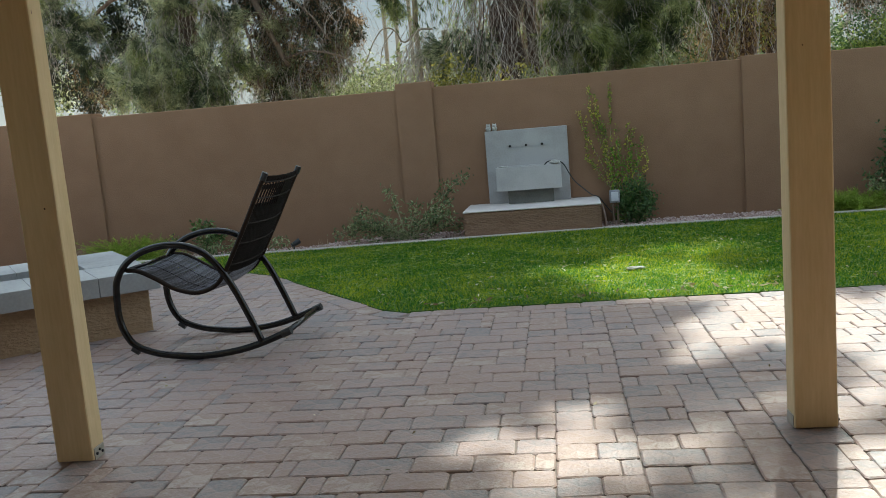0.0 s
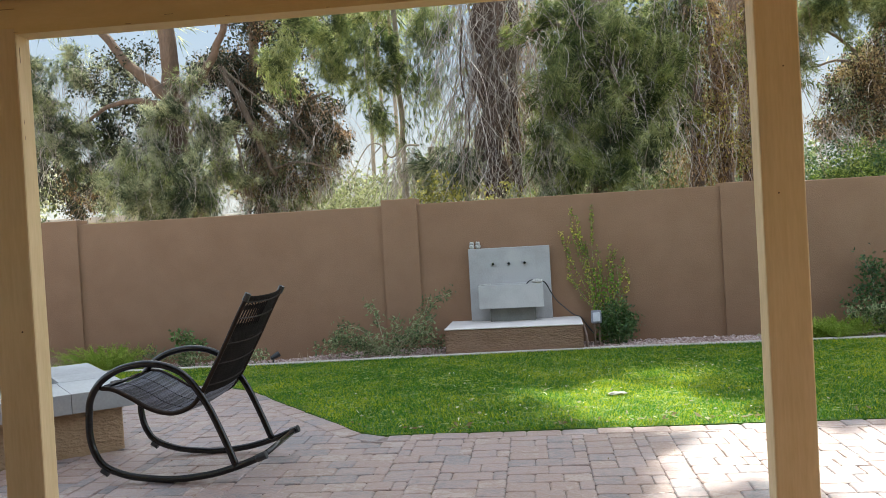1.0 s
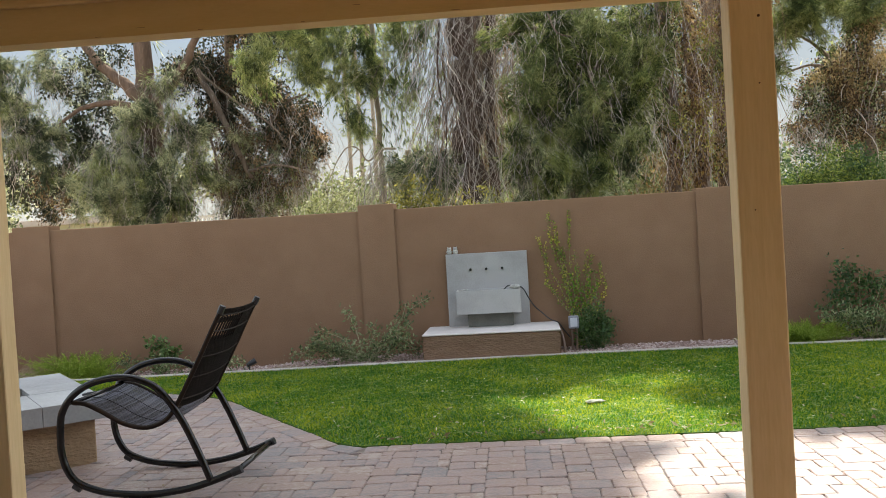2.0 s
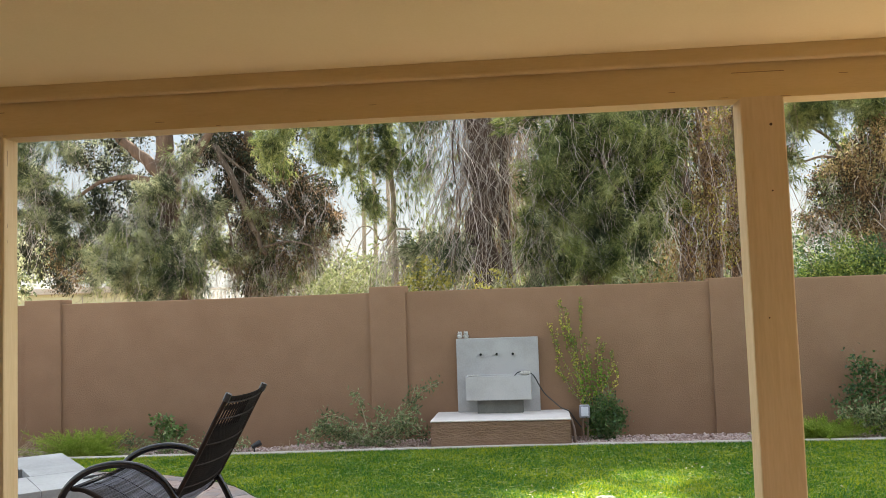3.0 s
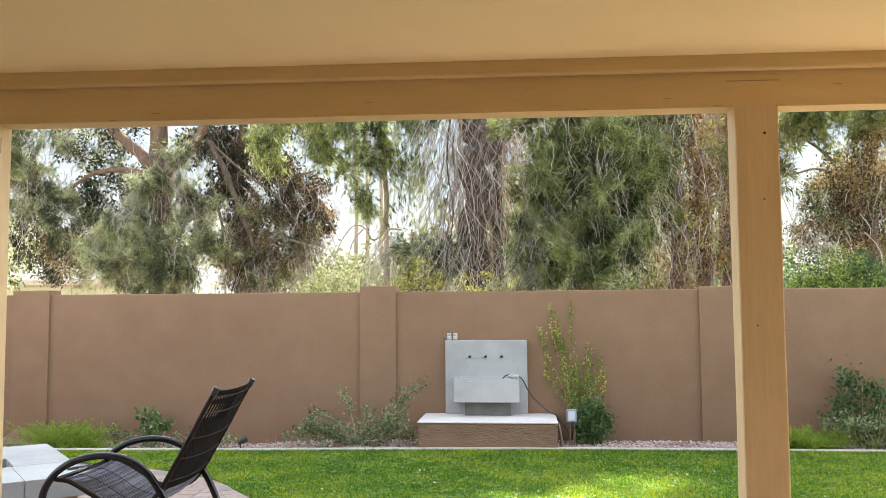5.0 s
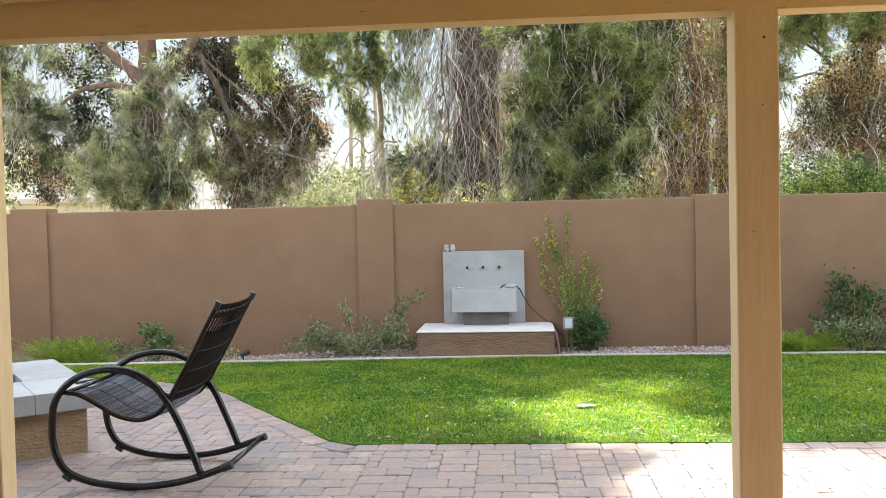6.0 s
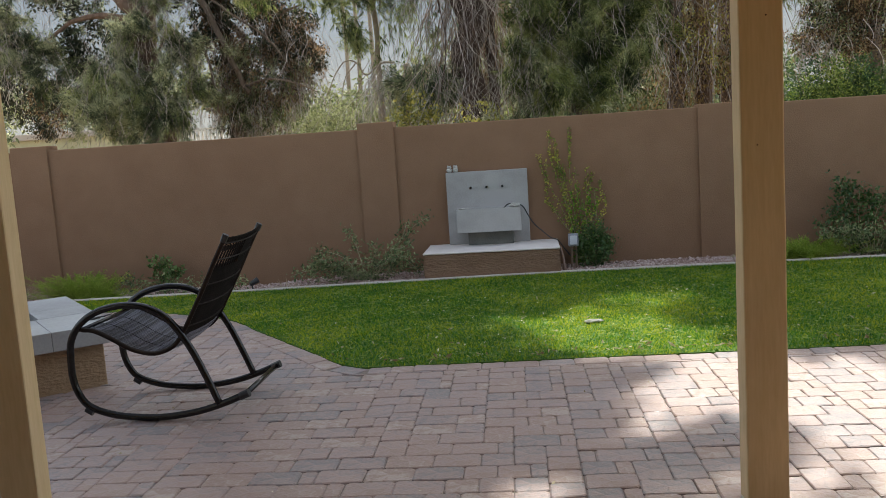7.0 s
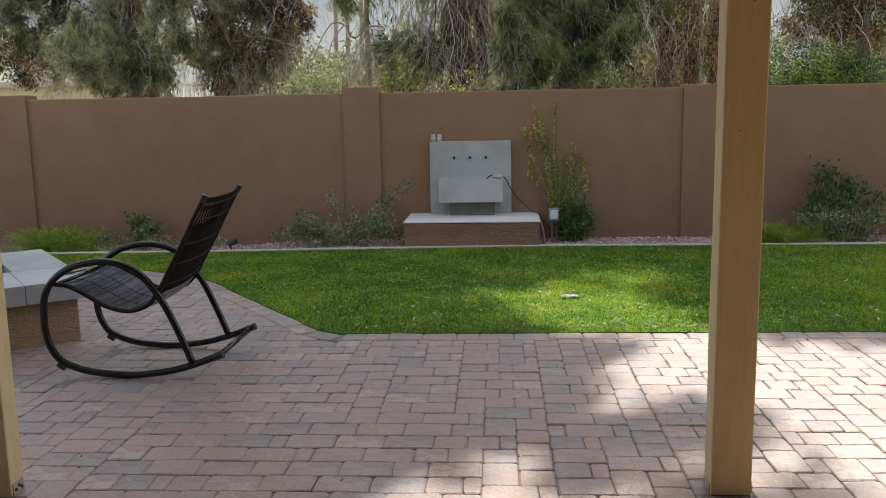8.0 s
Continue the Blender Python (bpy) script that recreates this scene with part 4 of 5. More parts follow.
ok = (ly > np.interp(lx, [p[0] for p in EDGE], [p[1] for p in EDGE]) + .02) & (ly < 8.95 + .02 * lx)
lx, ly = lx[ok], ly[ok]
n = len(lx)
thatch = part("dry_grass_fibres", slivers(np.stack([lx, ly, rng.uniform(.022, .034, n)], 1), np.stack([rng.normal(size=n), rng.normal(size=n), rng.normal(size=n) * .12 + .05], 1),
              rng.uniform(.04, .10, n), rng.uniform(.003, .0055, n), rng), THATCH)
tagged(thatch, "pale straw-like fibres in the turf", "grass", kind="stuff")
n = 34
lx, ly = rng.uniform(-2.6, 2.2, n), rng.uniform(2.6, 5.6, n)
way = np.stack([rng.normal(size=n), rng.normal(size=n), rng.normal(size=n) * .3], 1)
tagged(part("fallen_leaves", leaves(np.stack([lx, ly, np.full(n, .012)], 1), way, rng.uniform(.012, .03, n), rng.uniform(.006, .014, n), rng), LITTER), "a few dry leaf bits on the paving", "leaf litter", kind="stuff")


# ---- trees beyond the wall ----
def tree(name, x, y, label, bark, trunks, crown_data, crown_mat, twigs=None, twig_mat=TWIG, extra=()):
    """Trunk and limbs as tubes, a crown of many needles or leaves, and hanging twigs."""
    t = thing(name, x, y, -.13, label, "tree")
    for i, (pts, r0, r1) in enumerate(trunks):
        line = smooth_line(pts, 5)
        k = np.arange(len(line))[:, None]
        line = line + .35 * r1 * np.sin(k * np.array([[1.7, 2.3, 0]]))
        rel(part("trunk" if i == 0 else "limb", tube(line, np.linspace(r0, r1, len(line)), 9), bark, t, smooth=True), t)
    rel(part("crown", crown_data, crown_mat, t), t)
    for j, (d, m) in enumerate(extra):
        rel(part("foliage", d, m, t), t)
    if twigs is not None:
        tagged(rel(part("twig_curtain", twigs, twig_mat, t), t), kind="stuff")
    return t


def spread(clumps, rng, n):
    """n random points in the upper part of the clumps, where hanging twigs start."""
    c = np.array(clumps, float)
    i = rng.integers(0, len(c), n)
    p = rng.normal(size=(n, 3)) * .5
    return c[i, :3] + p * c[i, 3:6]


rng = np.random.default_rng(21)
# tall pine: loose grey-green sprays, with broad leaves coloured dark as backlit, and sky between them
LEFT = [(-8.65, 17.2, 2.45, .85, .7, .62), (-7.65, 17.2, 2.9, .85, .8, .95), (-7.05, 17.3, 4.15, .5, .5, .45), (-8.3, 17.2, 3.35, .55, .5, .5),
        (-7.15, 17.0, 2.35, .62, .5, .5), (-7.9, 17.3, 3.95, .42, .4, .35), (-6.75, 17.4, 3.3, .42, .5, .7),
        (-10.85, 17.8, 4.65, .5, .5, .55), (-10.2, 17.8, 4.2, .5, .5, .6), (-9.9, 17.8, 3.45, .42, .5, .42), (-11.3, 17.8, 5.3, .55, .5, .45), (-11.6, 17.9, 4.3, .3, .4, .6), (-10.4, 17.9, 5.4, .6, .5, .3), (-8.95, 17.4, 3.0, .4, .4, .4), (-7.4, 17.3, 4.8, .35, .4, .3), (-10.9, 17.7, 3.7, .35, .4, .5)]
LEFT_TOP = [(-9.5, 18, 7.6, 2.2, 2, 1.3), (-7.2, 18.3, 8.2, 2.0, 2, 1.3), (-11.4, 18.4, 7.6, 1.6, 1.6, 1.2), (-8.6, 18.2, 10, 2.0, 2, 1.2)]
LEFT_DARK = [(-10.75, 18.1, 3.5, .32, .4, .85), (-10.5, 18.1, 2.5, .42, .4, .42), (-9.95, 18.2, 3.0, .45, .4, .55), (-9.5, 18.3, 3.7, .4, .4, .5), (-11.25, 18.2, 3.2, .18, .3, .6)]
LEFT_LOOSE = [(-9.35, 18.4, 4.9, .65, .5, .75), (-8.75, 18.5, 4.2, .6, .5, .7), (-9.6, 18.3, 4.0, .5, .4, .5), (-7.1, 18.5, 5.5, .5, .4, .4), (-11.0, 18.3, 4.4, .4, .4, .5), (-9.0, 18.4, 5.6, .7, .5, .4), (-10.2, 18.4, 5.3, .5, .4, .5), (-7.5, 18.6, 5.1, .45, .4, .5), (-9.0, 18.4, 3.3, .5, .4, .5)]
tree("pine_tree", -7.8, 18, "tall grey-green pine with spreading limbs behind the wall", BARK_RED,
     [([(-7.4, 18, -.13), (-7.7, 18, 2.2), (-8.0, 18, 4.2), (-8.02, 18.1, 5.2), (-8.3, 18.1, 9.5)], .28, .16),
      ([(-8.0, 18, 4.55), (-8.45, 18, 5.0), (-8.95, 18, 5.45), (-10.2, 18.2, 7.0)], .15, .08),
      ([(-8.05, 18, 4.42), (-8.7, 17.9, 4.58), (-9.4, 17.9, 4.5), (-9.9, 17.8, 4.15)], .085, .03),
      ([(-8.0, 18, 4.3), (-7.3, 17.9, 4.9), (-6.8, 17.8, 5.6), (-6.5, 17.8, 6.4)], .12, .06), ([(-8.0, 18, 3.6), (-7.6, 17.6, 3.5), (-7.2, 17.3, 3.9)], .05, .02)],
     needle_crown(LEFT, rng, 1500, 13, .11, .013, .5), PINE_GREY,
     hanging_twigs(np.concatenate([spread(LEFT, rng, 800), spread(LEFT_LOOSE, rng, 300)]), rng, .8, .8, .0055), TWIG,
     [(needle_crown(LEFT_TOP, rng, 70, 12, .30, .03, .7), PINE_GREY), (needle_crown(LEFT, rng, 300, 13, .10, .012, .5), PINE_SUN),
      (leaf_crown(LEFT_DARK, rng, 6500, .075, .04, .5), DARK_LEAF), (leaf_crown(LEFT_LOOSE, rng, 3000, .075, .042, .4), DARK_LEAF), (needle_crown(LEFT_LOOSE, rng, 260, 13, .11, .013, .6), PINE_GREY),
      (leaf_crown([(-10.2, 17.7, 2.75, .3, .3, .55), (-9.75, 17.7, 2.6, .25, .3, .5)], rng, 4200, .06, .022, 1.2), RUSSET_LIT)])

# russet tree: leaves coloured black-brown as silhouettes against the sky, olive and brown sprays below, long pale bare
# limbs
DARK = [(-5.55, 19, 4.6, .6, .6, .45), (-4.95, 19, 4.15, .5, .6, .5), (-4.55, 19, 3.55, .36, .5, .42), (-5.4, 19, 3.75, .5, .6, .5), (-5.0, 19, 3.2, .4, .5, .35),
        (-6.5, 19, 5.2, .55, .6, .6), (-6.7, 19, 4.3, .5, .6, .6), (-6.3, 19, 3.4, .5, .6, .6), (-6.2, 19, 2.4, .55, .5, .6), (-7.3, 19.2, 5.4, .6, .6, .4),
        (-5.6, 19, 6.3, 1.4, 1.2, .7)]
LOW = [(-5.75, 18.6, 2.9, .6, .5, .45), (-5.15, 18.6, 2.6, .5, .5, .4), (-5.75, 18.5, 2.15, .6, .5, .35), (-6.5, 18.5, 2.9, .35, .4, .6), (-4.85, 18.6, 3.1, .35, .4, .3), (-6.05, 18.5, 3.8, .35, .4, .4)]
tree("russet_tree", -6.0, 19, "dark russet tree with drooping brown twigs", BARK,
     [([(-6.35, 19, -.13), (-6.4, 19, 2), (-6.5, 19, 4.5), (-6.3, 19, 7.5)], .2, .08), ([(-7.0, 18.4, 5.3), (-6.55, 18.3, 4.5), (-6.15, 18.3, 3.5), (-5.85, 18.3, 2.8)], .075, .05),
      ([(-6.8, 18.3, 5.1), (-6.1, 18.2, 4.5), (-5.3, 18.1, 3.9), (-4.8, 18.1, 3.2)], .03, .012), ([(-5.9, 18.3, 2.95), (-5.3, 18.2, 3.05), (-4.7, 18.1, 2.9), (-4.3, 18.1, 2.7)], .03, .012),
      ([(-5.9, 19, 3.6), (-5.2, 18.8, 4.4), (-4.6, 18.6, 4.6)], .05, .02), ([(-6, 19, 4), (-7, 19, 5), (-8.0, 19, 5.4)], .07, .03), ([(-6.9, 18.3, 4.3), (-6.6, 18.2, 3.4), (-6.5, 18.2, 2.4)], .04, .02)],
     leaf_crown(DARK, rng, 5200, .07, .036, .8), RUSSET,
     hanging_twigs(np.concatenate([spread(DARK[:-1], rng, 700), spread(LOW, rng, 420)]), rng, .9, .7, .006), TWIG,
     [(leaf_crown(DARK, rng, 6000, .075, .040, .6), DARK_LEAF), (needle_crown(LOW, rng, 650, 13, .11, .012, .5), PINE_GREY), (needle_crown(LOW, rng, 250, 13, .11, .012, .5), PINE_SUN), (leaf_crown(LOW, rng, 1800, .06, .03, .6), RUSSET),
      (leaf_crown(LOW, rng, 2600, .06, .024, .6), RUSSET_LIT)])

# weeping tree: sprays across the top, curtains of bare twigs before a dark trunk
TOP = [(-4.55, 15, 4.65, .5, .6, .32), (-4.1, 15, 4.95, .8, .8, .4), (-3.55, 15, 4.5, .55, .6, .38), (-3.1, 15, 4.75, .6, .7, .4), (-2.95, 15, 3.95, .28, .4, .5), (-2.62, 15, 4.35, .28, .4, .5),
       (-1.9, 15, 5.1, .5, .7, .4), (-3.6, 15, 5.8, 1.4, 1.2, .5), (-2.85, 15, 3.45, .18, .3, .3)]
WEEP = [(-1.75, 15.1, 2.55, .5, .5, .5), (-1.3, 15.0, 2.2, .45, .5, .4), (-2.05, 15.3, 2.3, .3, .4, .45), (.1, 14.6, 2.5, .5, .5, .55), (-.45, 14.8, 2.0, .6, .6, .25), (.2, 14.5, 2.0, .5, .4, .3)]
WEEP_TOP = [(-1.3, 16.2, 10, 2.2, 1.5, 1.0), (-.2, 16.4, 10.6, 2.0, 1.5, .9), (-2.9, 16.4, 9.8, 1.6, 1.4, .9)]
starts = np.concatenate([np.stack([rng.uniform(-1.75, .1, 240), rng.uniform(14.2, 15.0, 240), rng.uniform(4.2, 6.4, 240)], 1),
                         np.stack([rng.uniform(-1.7, .3, 260), rng.uniform(14.0, 15.0, 260), rng.uniform(2.3, 4.6, 260)], 1),
                         np.stack([rng.uniform(-2.7, -2.2, 110), rng.uniform(14.9, 15.4, 110), rng.uniform(2.4, 2.95, 110)], 1)])
weeper = tree("weeping_tree", -.85, 15, "weeping tree with curtains of bare grey hanging twigs", BARK_DARK,
     [([(-.92, 15.3, -.13), (-.92, 15.3, 2.3), (-.86, 15.3, 4), (-.84, 15.4, 5.4), (-.8, 16, 10)], .21, .33),
      ([(-.5, 15.5, -.13), (-.52, 15.5, 2.5), (-.4, 15.5, 6)], .10, .09), ([(-.66, 14.6, 5.2), (-.68, 14.5, 4.4), (-.76, 14.5, 3.5), (-.70, 14.5, 2.9), (-.62, 14.5, 2.3)], .030, .012),
      ([(-.14, 14.5, 3.1), (-.08, 14.45, 2.7), (-.10, 14.4, 2.35), (-.45, 14.4, 1.95)], .020, .010), ([(-1.25, 14.5, 4.9), (-1.32, 14.4, 4.0), (-1.22, 14.4, 3.1), (-1.35, 14.4, 2.3)], .018, .008)],
     needle_crown(WEEP, rng, 1000, 13, .12, .013, 1.0), PINE_GREY,
     hanging_twigs(starts, rng, 1.8, .85, .0058, 12), TWIG,
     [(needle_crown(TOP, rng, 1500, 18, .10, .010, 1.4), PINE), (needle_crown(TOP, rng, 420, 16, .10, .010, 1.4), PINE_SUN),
      (leaf_crown([(-.75, 15.9, 4.0, .5, .3, 1.0), (-.85, 16.0, 2.6, .6, .35, .8)], rng, 3600, .05, .024, .8), RUSSET), (needle_crown(WEEP_TOP, rng, 80, 12, .3, .03, .8), PINE)])
back_twigs = np.stack([rng.uniform(-1.5, .1, 260), rng.uniform(15.6, 16.4, 260), rng.uniform(3.2, 6.2, 260)], 1)
tagged(rel(part("twig_curtain", hanging_twigs(back_twigs, rng, 2.2, .5, .009, 9), TWIG_RED, weeper), weeper), kind="stuff")

# slim tan tree with thin leafy strands hanging against the sky
STRANDS = [(-2.2, 15.6, 4.4, .25, .3, .5), (-1.9, 15.6, 4.0, .3, .3, .6), (-1.6, 15.6, 4.5, .2, .3, .5), (-2.45, 15.6, 3.3, .15, .3, .4), (-1.7, 15.6, 3.3, .25, .3, .4)]
hang = np.stack([rng.uniform(-2.5, -1.4, 150), rng.uniform(15.4, 15.9, 150), rng.uniform(4.2, 6.2, 150)], 1)
tree("slim_tree", -2.55, 15.7, "slim tree with a tan trunk and thin hanging leafy strands", BARK_PALE,
     [([(-2.56, 15.7, -.13), (-2.56, 15.7, 2.5), (-2.58, 15.7, 4), (-2.62, 15.7, 6.5)], .055, .045), ([(-2.1, 15.4, -.13), (-2.08, 15.4, 1.8), (-2.0, 15.4, 2.9)], .085, .06),
      ([(-3.45, 15.2, 2.45), (-3.15, 15.2, 2.95), (-2.9, 15.2, 2.98), (-2.72, 15.2, 2.74), (-2.45, 15.2, 2.92), (-2.2, 15.2, 2.92)], .009, .020), ([(-2.9, 15.2, 2.95), (-3.1, 15.2, 2.7), (-3.2, 15.2, 2.3)], .012, .006)],
     needle_crown(STRANDS, rng, 560, 15, .10, .0095, 2.4), PINE, hanging_twigs(hang, rng, 1.5, .35, .0045, 9), PINE)

RIGHT = [(.35, 14, 4.4, .75, .7, .6), (1.2, 14, 4.3, .9, .8, .65), (1.9, 14, 3.7, .65, .7, .7), (.55, 14, 3.5, .75, .7, .45), (1.4, 14, 3.0, .8, .7, .6),
         (1.1, 13.8, 2.35, .75, .6, .4), (.15, 14, 3.0, .45, .5, .6), (2.1, 14.2, 4.6, .7, .7, .5), (.7, 14.3, 2.2, .7, .6, .35), (1.0, 14.6, 3.6, 1.2, .8, .9)]
# thin near-side sprays in the lit colour, as painted sun highlights
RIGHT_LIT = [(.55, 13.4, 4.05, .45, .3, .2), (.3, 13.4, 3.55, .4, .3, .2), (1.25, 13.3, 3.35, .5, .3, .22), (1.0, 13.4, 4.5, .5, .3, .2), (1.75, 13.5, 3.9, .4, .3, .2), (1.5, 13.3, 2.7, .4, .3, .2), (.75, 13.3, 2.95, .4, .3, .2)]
RIGHT_TOP = [(1.2, 16, 9.8, 2.4, 1.5, 1.0), (2.9, 16.3, 10.4, 2.0, 1.5, 1.0), (.4, 16.2, 11.2, 2.0, 1.4, .9)]
starts = np.stack([rng.uniform(-.1, 2.5, 520), rng.uniform(13.1, 14.2, 520), rng.uniform(2.2, 5.0, 520)], 1)
tree("pine_tree", 1.1, 14.6, "big green pine with drooping needled branches", BARK,
     [([(1.0, 14.8, -.13), (1.0, 14.8, 3), (1.1, 14.8, 6), (1.3, 15.6, 10)], .28, .12), ([(1.0, 14.8, 4), (.4, 14.3, 4.6), (-.1, 14.0, 4.5)], .06, .02),
      ([(1.0, 14.8, 3.6), (1.6, 14.2, 4.2), (2.2, 13.9, 4.0)], .06, .02), ([(.5, 13.2, 4.6), (.62, 13.15, 4.3), (.85, 13.15, 4.2)], .014, .006), ([(1.05, 13.2, 3.7), (1.2, 13.15, 3.3), (1.42, 13.15, 3.1)], .014, .006),
      ([(.9, 14.2, -.13), (.95, 14.1, 1.9), (.98, 14.1, 2.7)], .12, .08), ([(2.4, 14.6, -.13), (2.5, 14.6, 3), (2.3, 14.6, 7)], .16, .1)],
     needle_crown(RIGHT, rng, 1750, 15, .11, .0105, 1.0), PINE,
     hanging_twigs(starts, rng, .6, .85, .0045), TWIG,
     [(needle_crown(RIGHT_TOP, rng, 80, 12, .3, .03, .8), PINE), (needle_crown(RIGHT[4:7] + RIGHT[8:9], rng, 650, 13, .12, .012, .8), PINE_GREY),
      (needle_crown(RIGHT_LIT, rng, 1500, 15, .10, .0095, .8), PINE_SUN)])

AUT = [(2.75, 14.4, 4.4, .45, .5, .7), (3.1, 14.4, 3.6, .5, .5, .6), (2.6, 14.4, 3.0, .4, .5, .6), (3.0, 14.3, 2.4, .6, .5, .5), (2.4, 14.4, 2.2, .5, .5, .4), (3.6, 14.6, 4.6, .5, .5, .8)]
starts = np.stack([rng.uniform(2.1, 3.9, 760), rng.uniform(13.8, 15, 760), rng.uniform(2.3, 6.0, 760)], 1)
vined = tree("russet_tree", 3.0, 14.8, "russet tree overgrown with yellowing vines and hanging twigs", BARK_RED,
     [([(2.9, 15, -.13), (3.0, 15, 3), (2.9, 16, 9.4)], .18, .07), ([(3.5, 15.2, -.13), (3.45, 15.2, 3), (3.6, 15.2, 6)], .12, .08)],
     leaf_crown(AUT, rng, 2400, .065, .03, .8), RUSSET_LIT, hanging_twigs(starts[:380], rng, 1.5, .45, .006, 8), TWIG_RED,
     [(leaf_crown([(2.9, 14, 2.9, .5, .4, .6), (3.2, 14, 3.3, .3, .3, .5), (2.55, 14, 2.6, .3, .3, .4), (3.25, 14, 2.3, .35, .3, .35), (2.95, 14, 4.2, .3, .3, .5)], rng, 1700, .055, .024, .9), OLIVE),
      (leaf_crown([(2.9, 16.4, 9.6, 1.8, 1.4, 1.0)], rng, 300, .16, .08), RUSSET), (leaf_crown(AUT, rng, 1800, .065, .03, .8), AMBER),
      (needle_crown([(3.45, 14.2, 2.9, .2, .3, .6), (3.3, 14.2, 4.0, .2, .3, .5), (2.3, 14.2, 3.9, .25, .3, .5)], rng, 1100, 12, .12, .013, 1.2), PINE)])
tagged(rel(part("twig_curtain", hanging_twigs(starts[380:], rng, 1.3, .55, .0048, 8), TWIG, vined), vined), kind="stuff")

SIDE = [(4.35, 15, 5.0, .8, .8, .5), (5.3, 15, 4.95, .9, .8, .5), (6.4, 15.3, 5.0, 1.0, .9, .6), (4.2, 14.8, 4.0, .2, .4, .5), (4.6, 15, 4.45, .5, .5, .25)]
BROWN = [(5.05, 15.3, 3.15, .4, .5, .42), (5.5, 15.4, 3.2, .55, .6, .55), (6.3, 15.6, 3.3, .8, .7, .7), (5.35, 15.6, 2.65, .6, .5, .35), (6.2, 15.6, 2.6, .8, .7, .5), (5.8, 15.6, 3.9, .6, .6, .35), (5.9, 15.4, 4.35, .5, .5, .35), (5.3, 15.4, 3.75, .3, .4, .3), (4.8, 15.4, 2.75, .28, .4, .22), (4.95, 15.3, 3.55, .2, .3, .2)]
tree("broad_tree", 5.85, 15.4, "broad tree with green and amber leaves behind the wall", BARK,
     [([(5.83, 15.4, -.13), (5.86, 15.4, 1.6), (5.95, 15.5, 3), (6.0, 15.7, 6)], .14, .09), ([(5.9, 15.5, 3.4), (5.1, 15.3, 3.85), (4.5, 15.2, 3.75)], .035, .015), ([(6.0, 15.5, 3.2), (7.0, 15.6, 4.6)], .07, .03),
      ([(5.95, 15.5, 3.0), (5.3, 15.4, 4.0), (4.8, 15.3, 4.4)], .05, .02)],
     needle_crown(SIDE, rng, 1500, 16, .10, .010, .8), PINE, hanging_twigs(spread(BROWN, rng, 260), rng, .6, .5, .008), TWIG,
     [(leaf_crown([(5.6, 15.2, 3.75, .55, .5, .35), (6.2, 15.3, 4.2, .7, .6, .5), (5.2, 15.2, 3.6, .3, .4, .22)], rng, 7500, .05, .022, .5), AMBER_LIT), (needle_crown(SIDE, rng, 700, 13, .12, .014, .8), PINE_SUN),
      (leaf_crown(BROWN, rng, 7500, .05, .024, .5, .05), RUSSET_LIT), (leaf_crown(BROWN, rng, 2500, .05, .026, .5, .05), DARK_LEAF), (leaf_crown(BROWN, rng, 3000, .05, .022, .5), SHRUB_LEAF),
      (leaf_crown([(6.2, 16.6, 8.6, 2.4, 1.6, 1.2)], rng, 300, .16, .08), PINE)])


def bush(x, y, z, rx, ry, rz, label, mat, rng, density=1500, size=.08):
    b = thing("bush", x, y, -.13, label, "bush")
    lumps = [(x + rx * .6 * math.cos(a), y + ry * .4 * math.sin(a), z + rz * .25 * math.sin(2 * a), rx * .6, ry * .6, rz * .75) for a in np.linspace(0, 5.4, 6)]
    rel(part("foliage", leaf_crown(lumps, rng, density, size, size * .5, 0), mat, b), b)
    for a in np.linspace(0, 5.4, 6):
        rel(part("stem", tube([(x + rx * .3 * math.cos(a), y, -.13), (x + rx * .7 * math.cos(a), y, z)], [.03, .012], 5), BARK, b), b)
    return b


bush(4.9, 14.2, 1.75, .75, .6, .65, "sunlit yellow-green bush behind the wall", HEDGE_LEAF, rng, 5000, .045)
bush(4.8, 14.9, 1.8, .9, .5, .7, "deep green bush behind the bright one", DEEP_LEAF, rng, 5000, .05)
bush(5.45, 14.6, 1.7, .6, .6, .75, "dark green bush behind the wall", DEEP_LEAF, rng, 7500, .05)
bush(6.9, 17.5, 1.5, .8, .6, .7, "green bush further behind the wall", SHRUB_LEAF, rng, 3000, .07)
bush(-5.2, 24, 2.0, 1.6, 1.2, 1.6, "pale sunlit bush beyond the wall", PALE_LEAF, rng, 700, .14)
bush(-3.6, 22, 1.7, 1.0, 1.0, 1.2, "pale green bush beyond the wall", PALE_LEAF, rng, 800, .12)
bush(-1.65, 13.0, 1.7, .4, .35, .6, "yellow-flowering bush behind the wall", OLIVE, rng, 2200, .06)
bush(-.68, 12.8, 1.6, .35, .35, .5, "yellow-flowering bush behind the wall", OLIVE, rng, 1800, .06)
bush(-1.2, 13.4, 1.4, .9, .4, .5, "dry pale bush behind the wall", STRAW, rng, 700, .07)
bush(.7, 13.0, 1.35, .8, .4, .55, "grey-green bush behind the wall", SHRUB_LEAF, rng, 1100, .06)
bush(2.2, 13.4, 1.4, .9, .4, .6, "dry brown bush behind the wall", AMBER, rng, 1800, .05)
bush(2.0, 15.8, 1.9, 1.3, .6, .9, "dark green bush behind the pine", SHRUB_LEAF, rng, 2600, .07)
bush(-3.8, 17, 1.8, .75, .5, .75, "pale sunlit bush beside the weeping tree", PALE_LEAF, rng, 2600, .06)
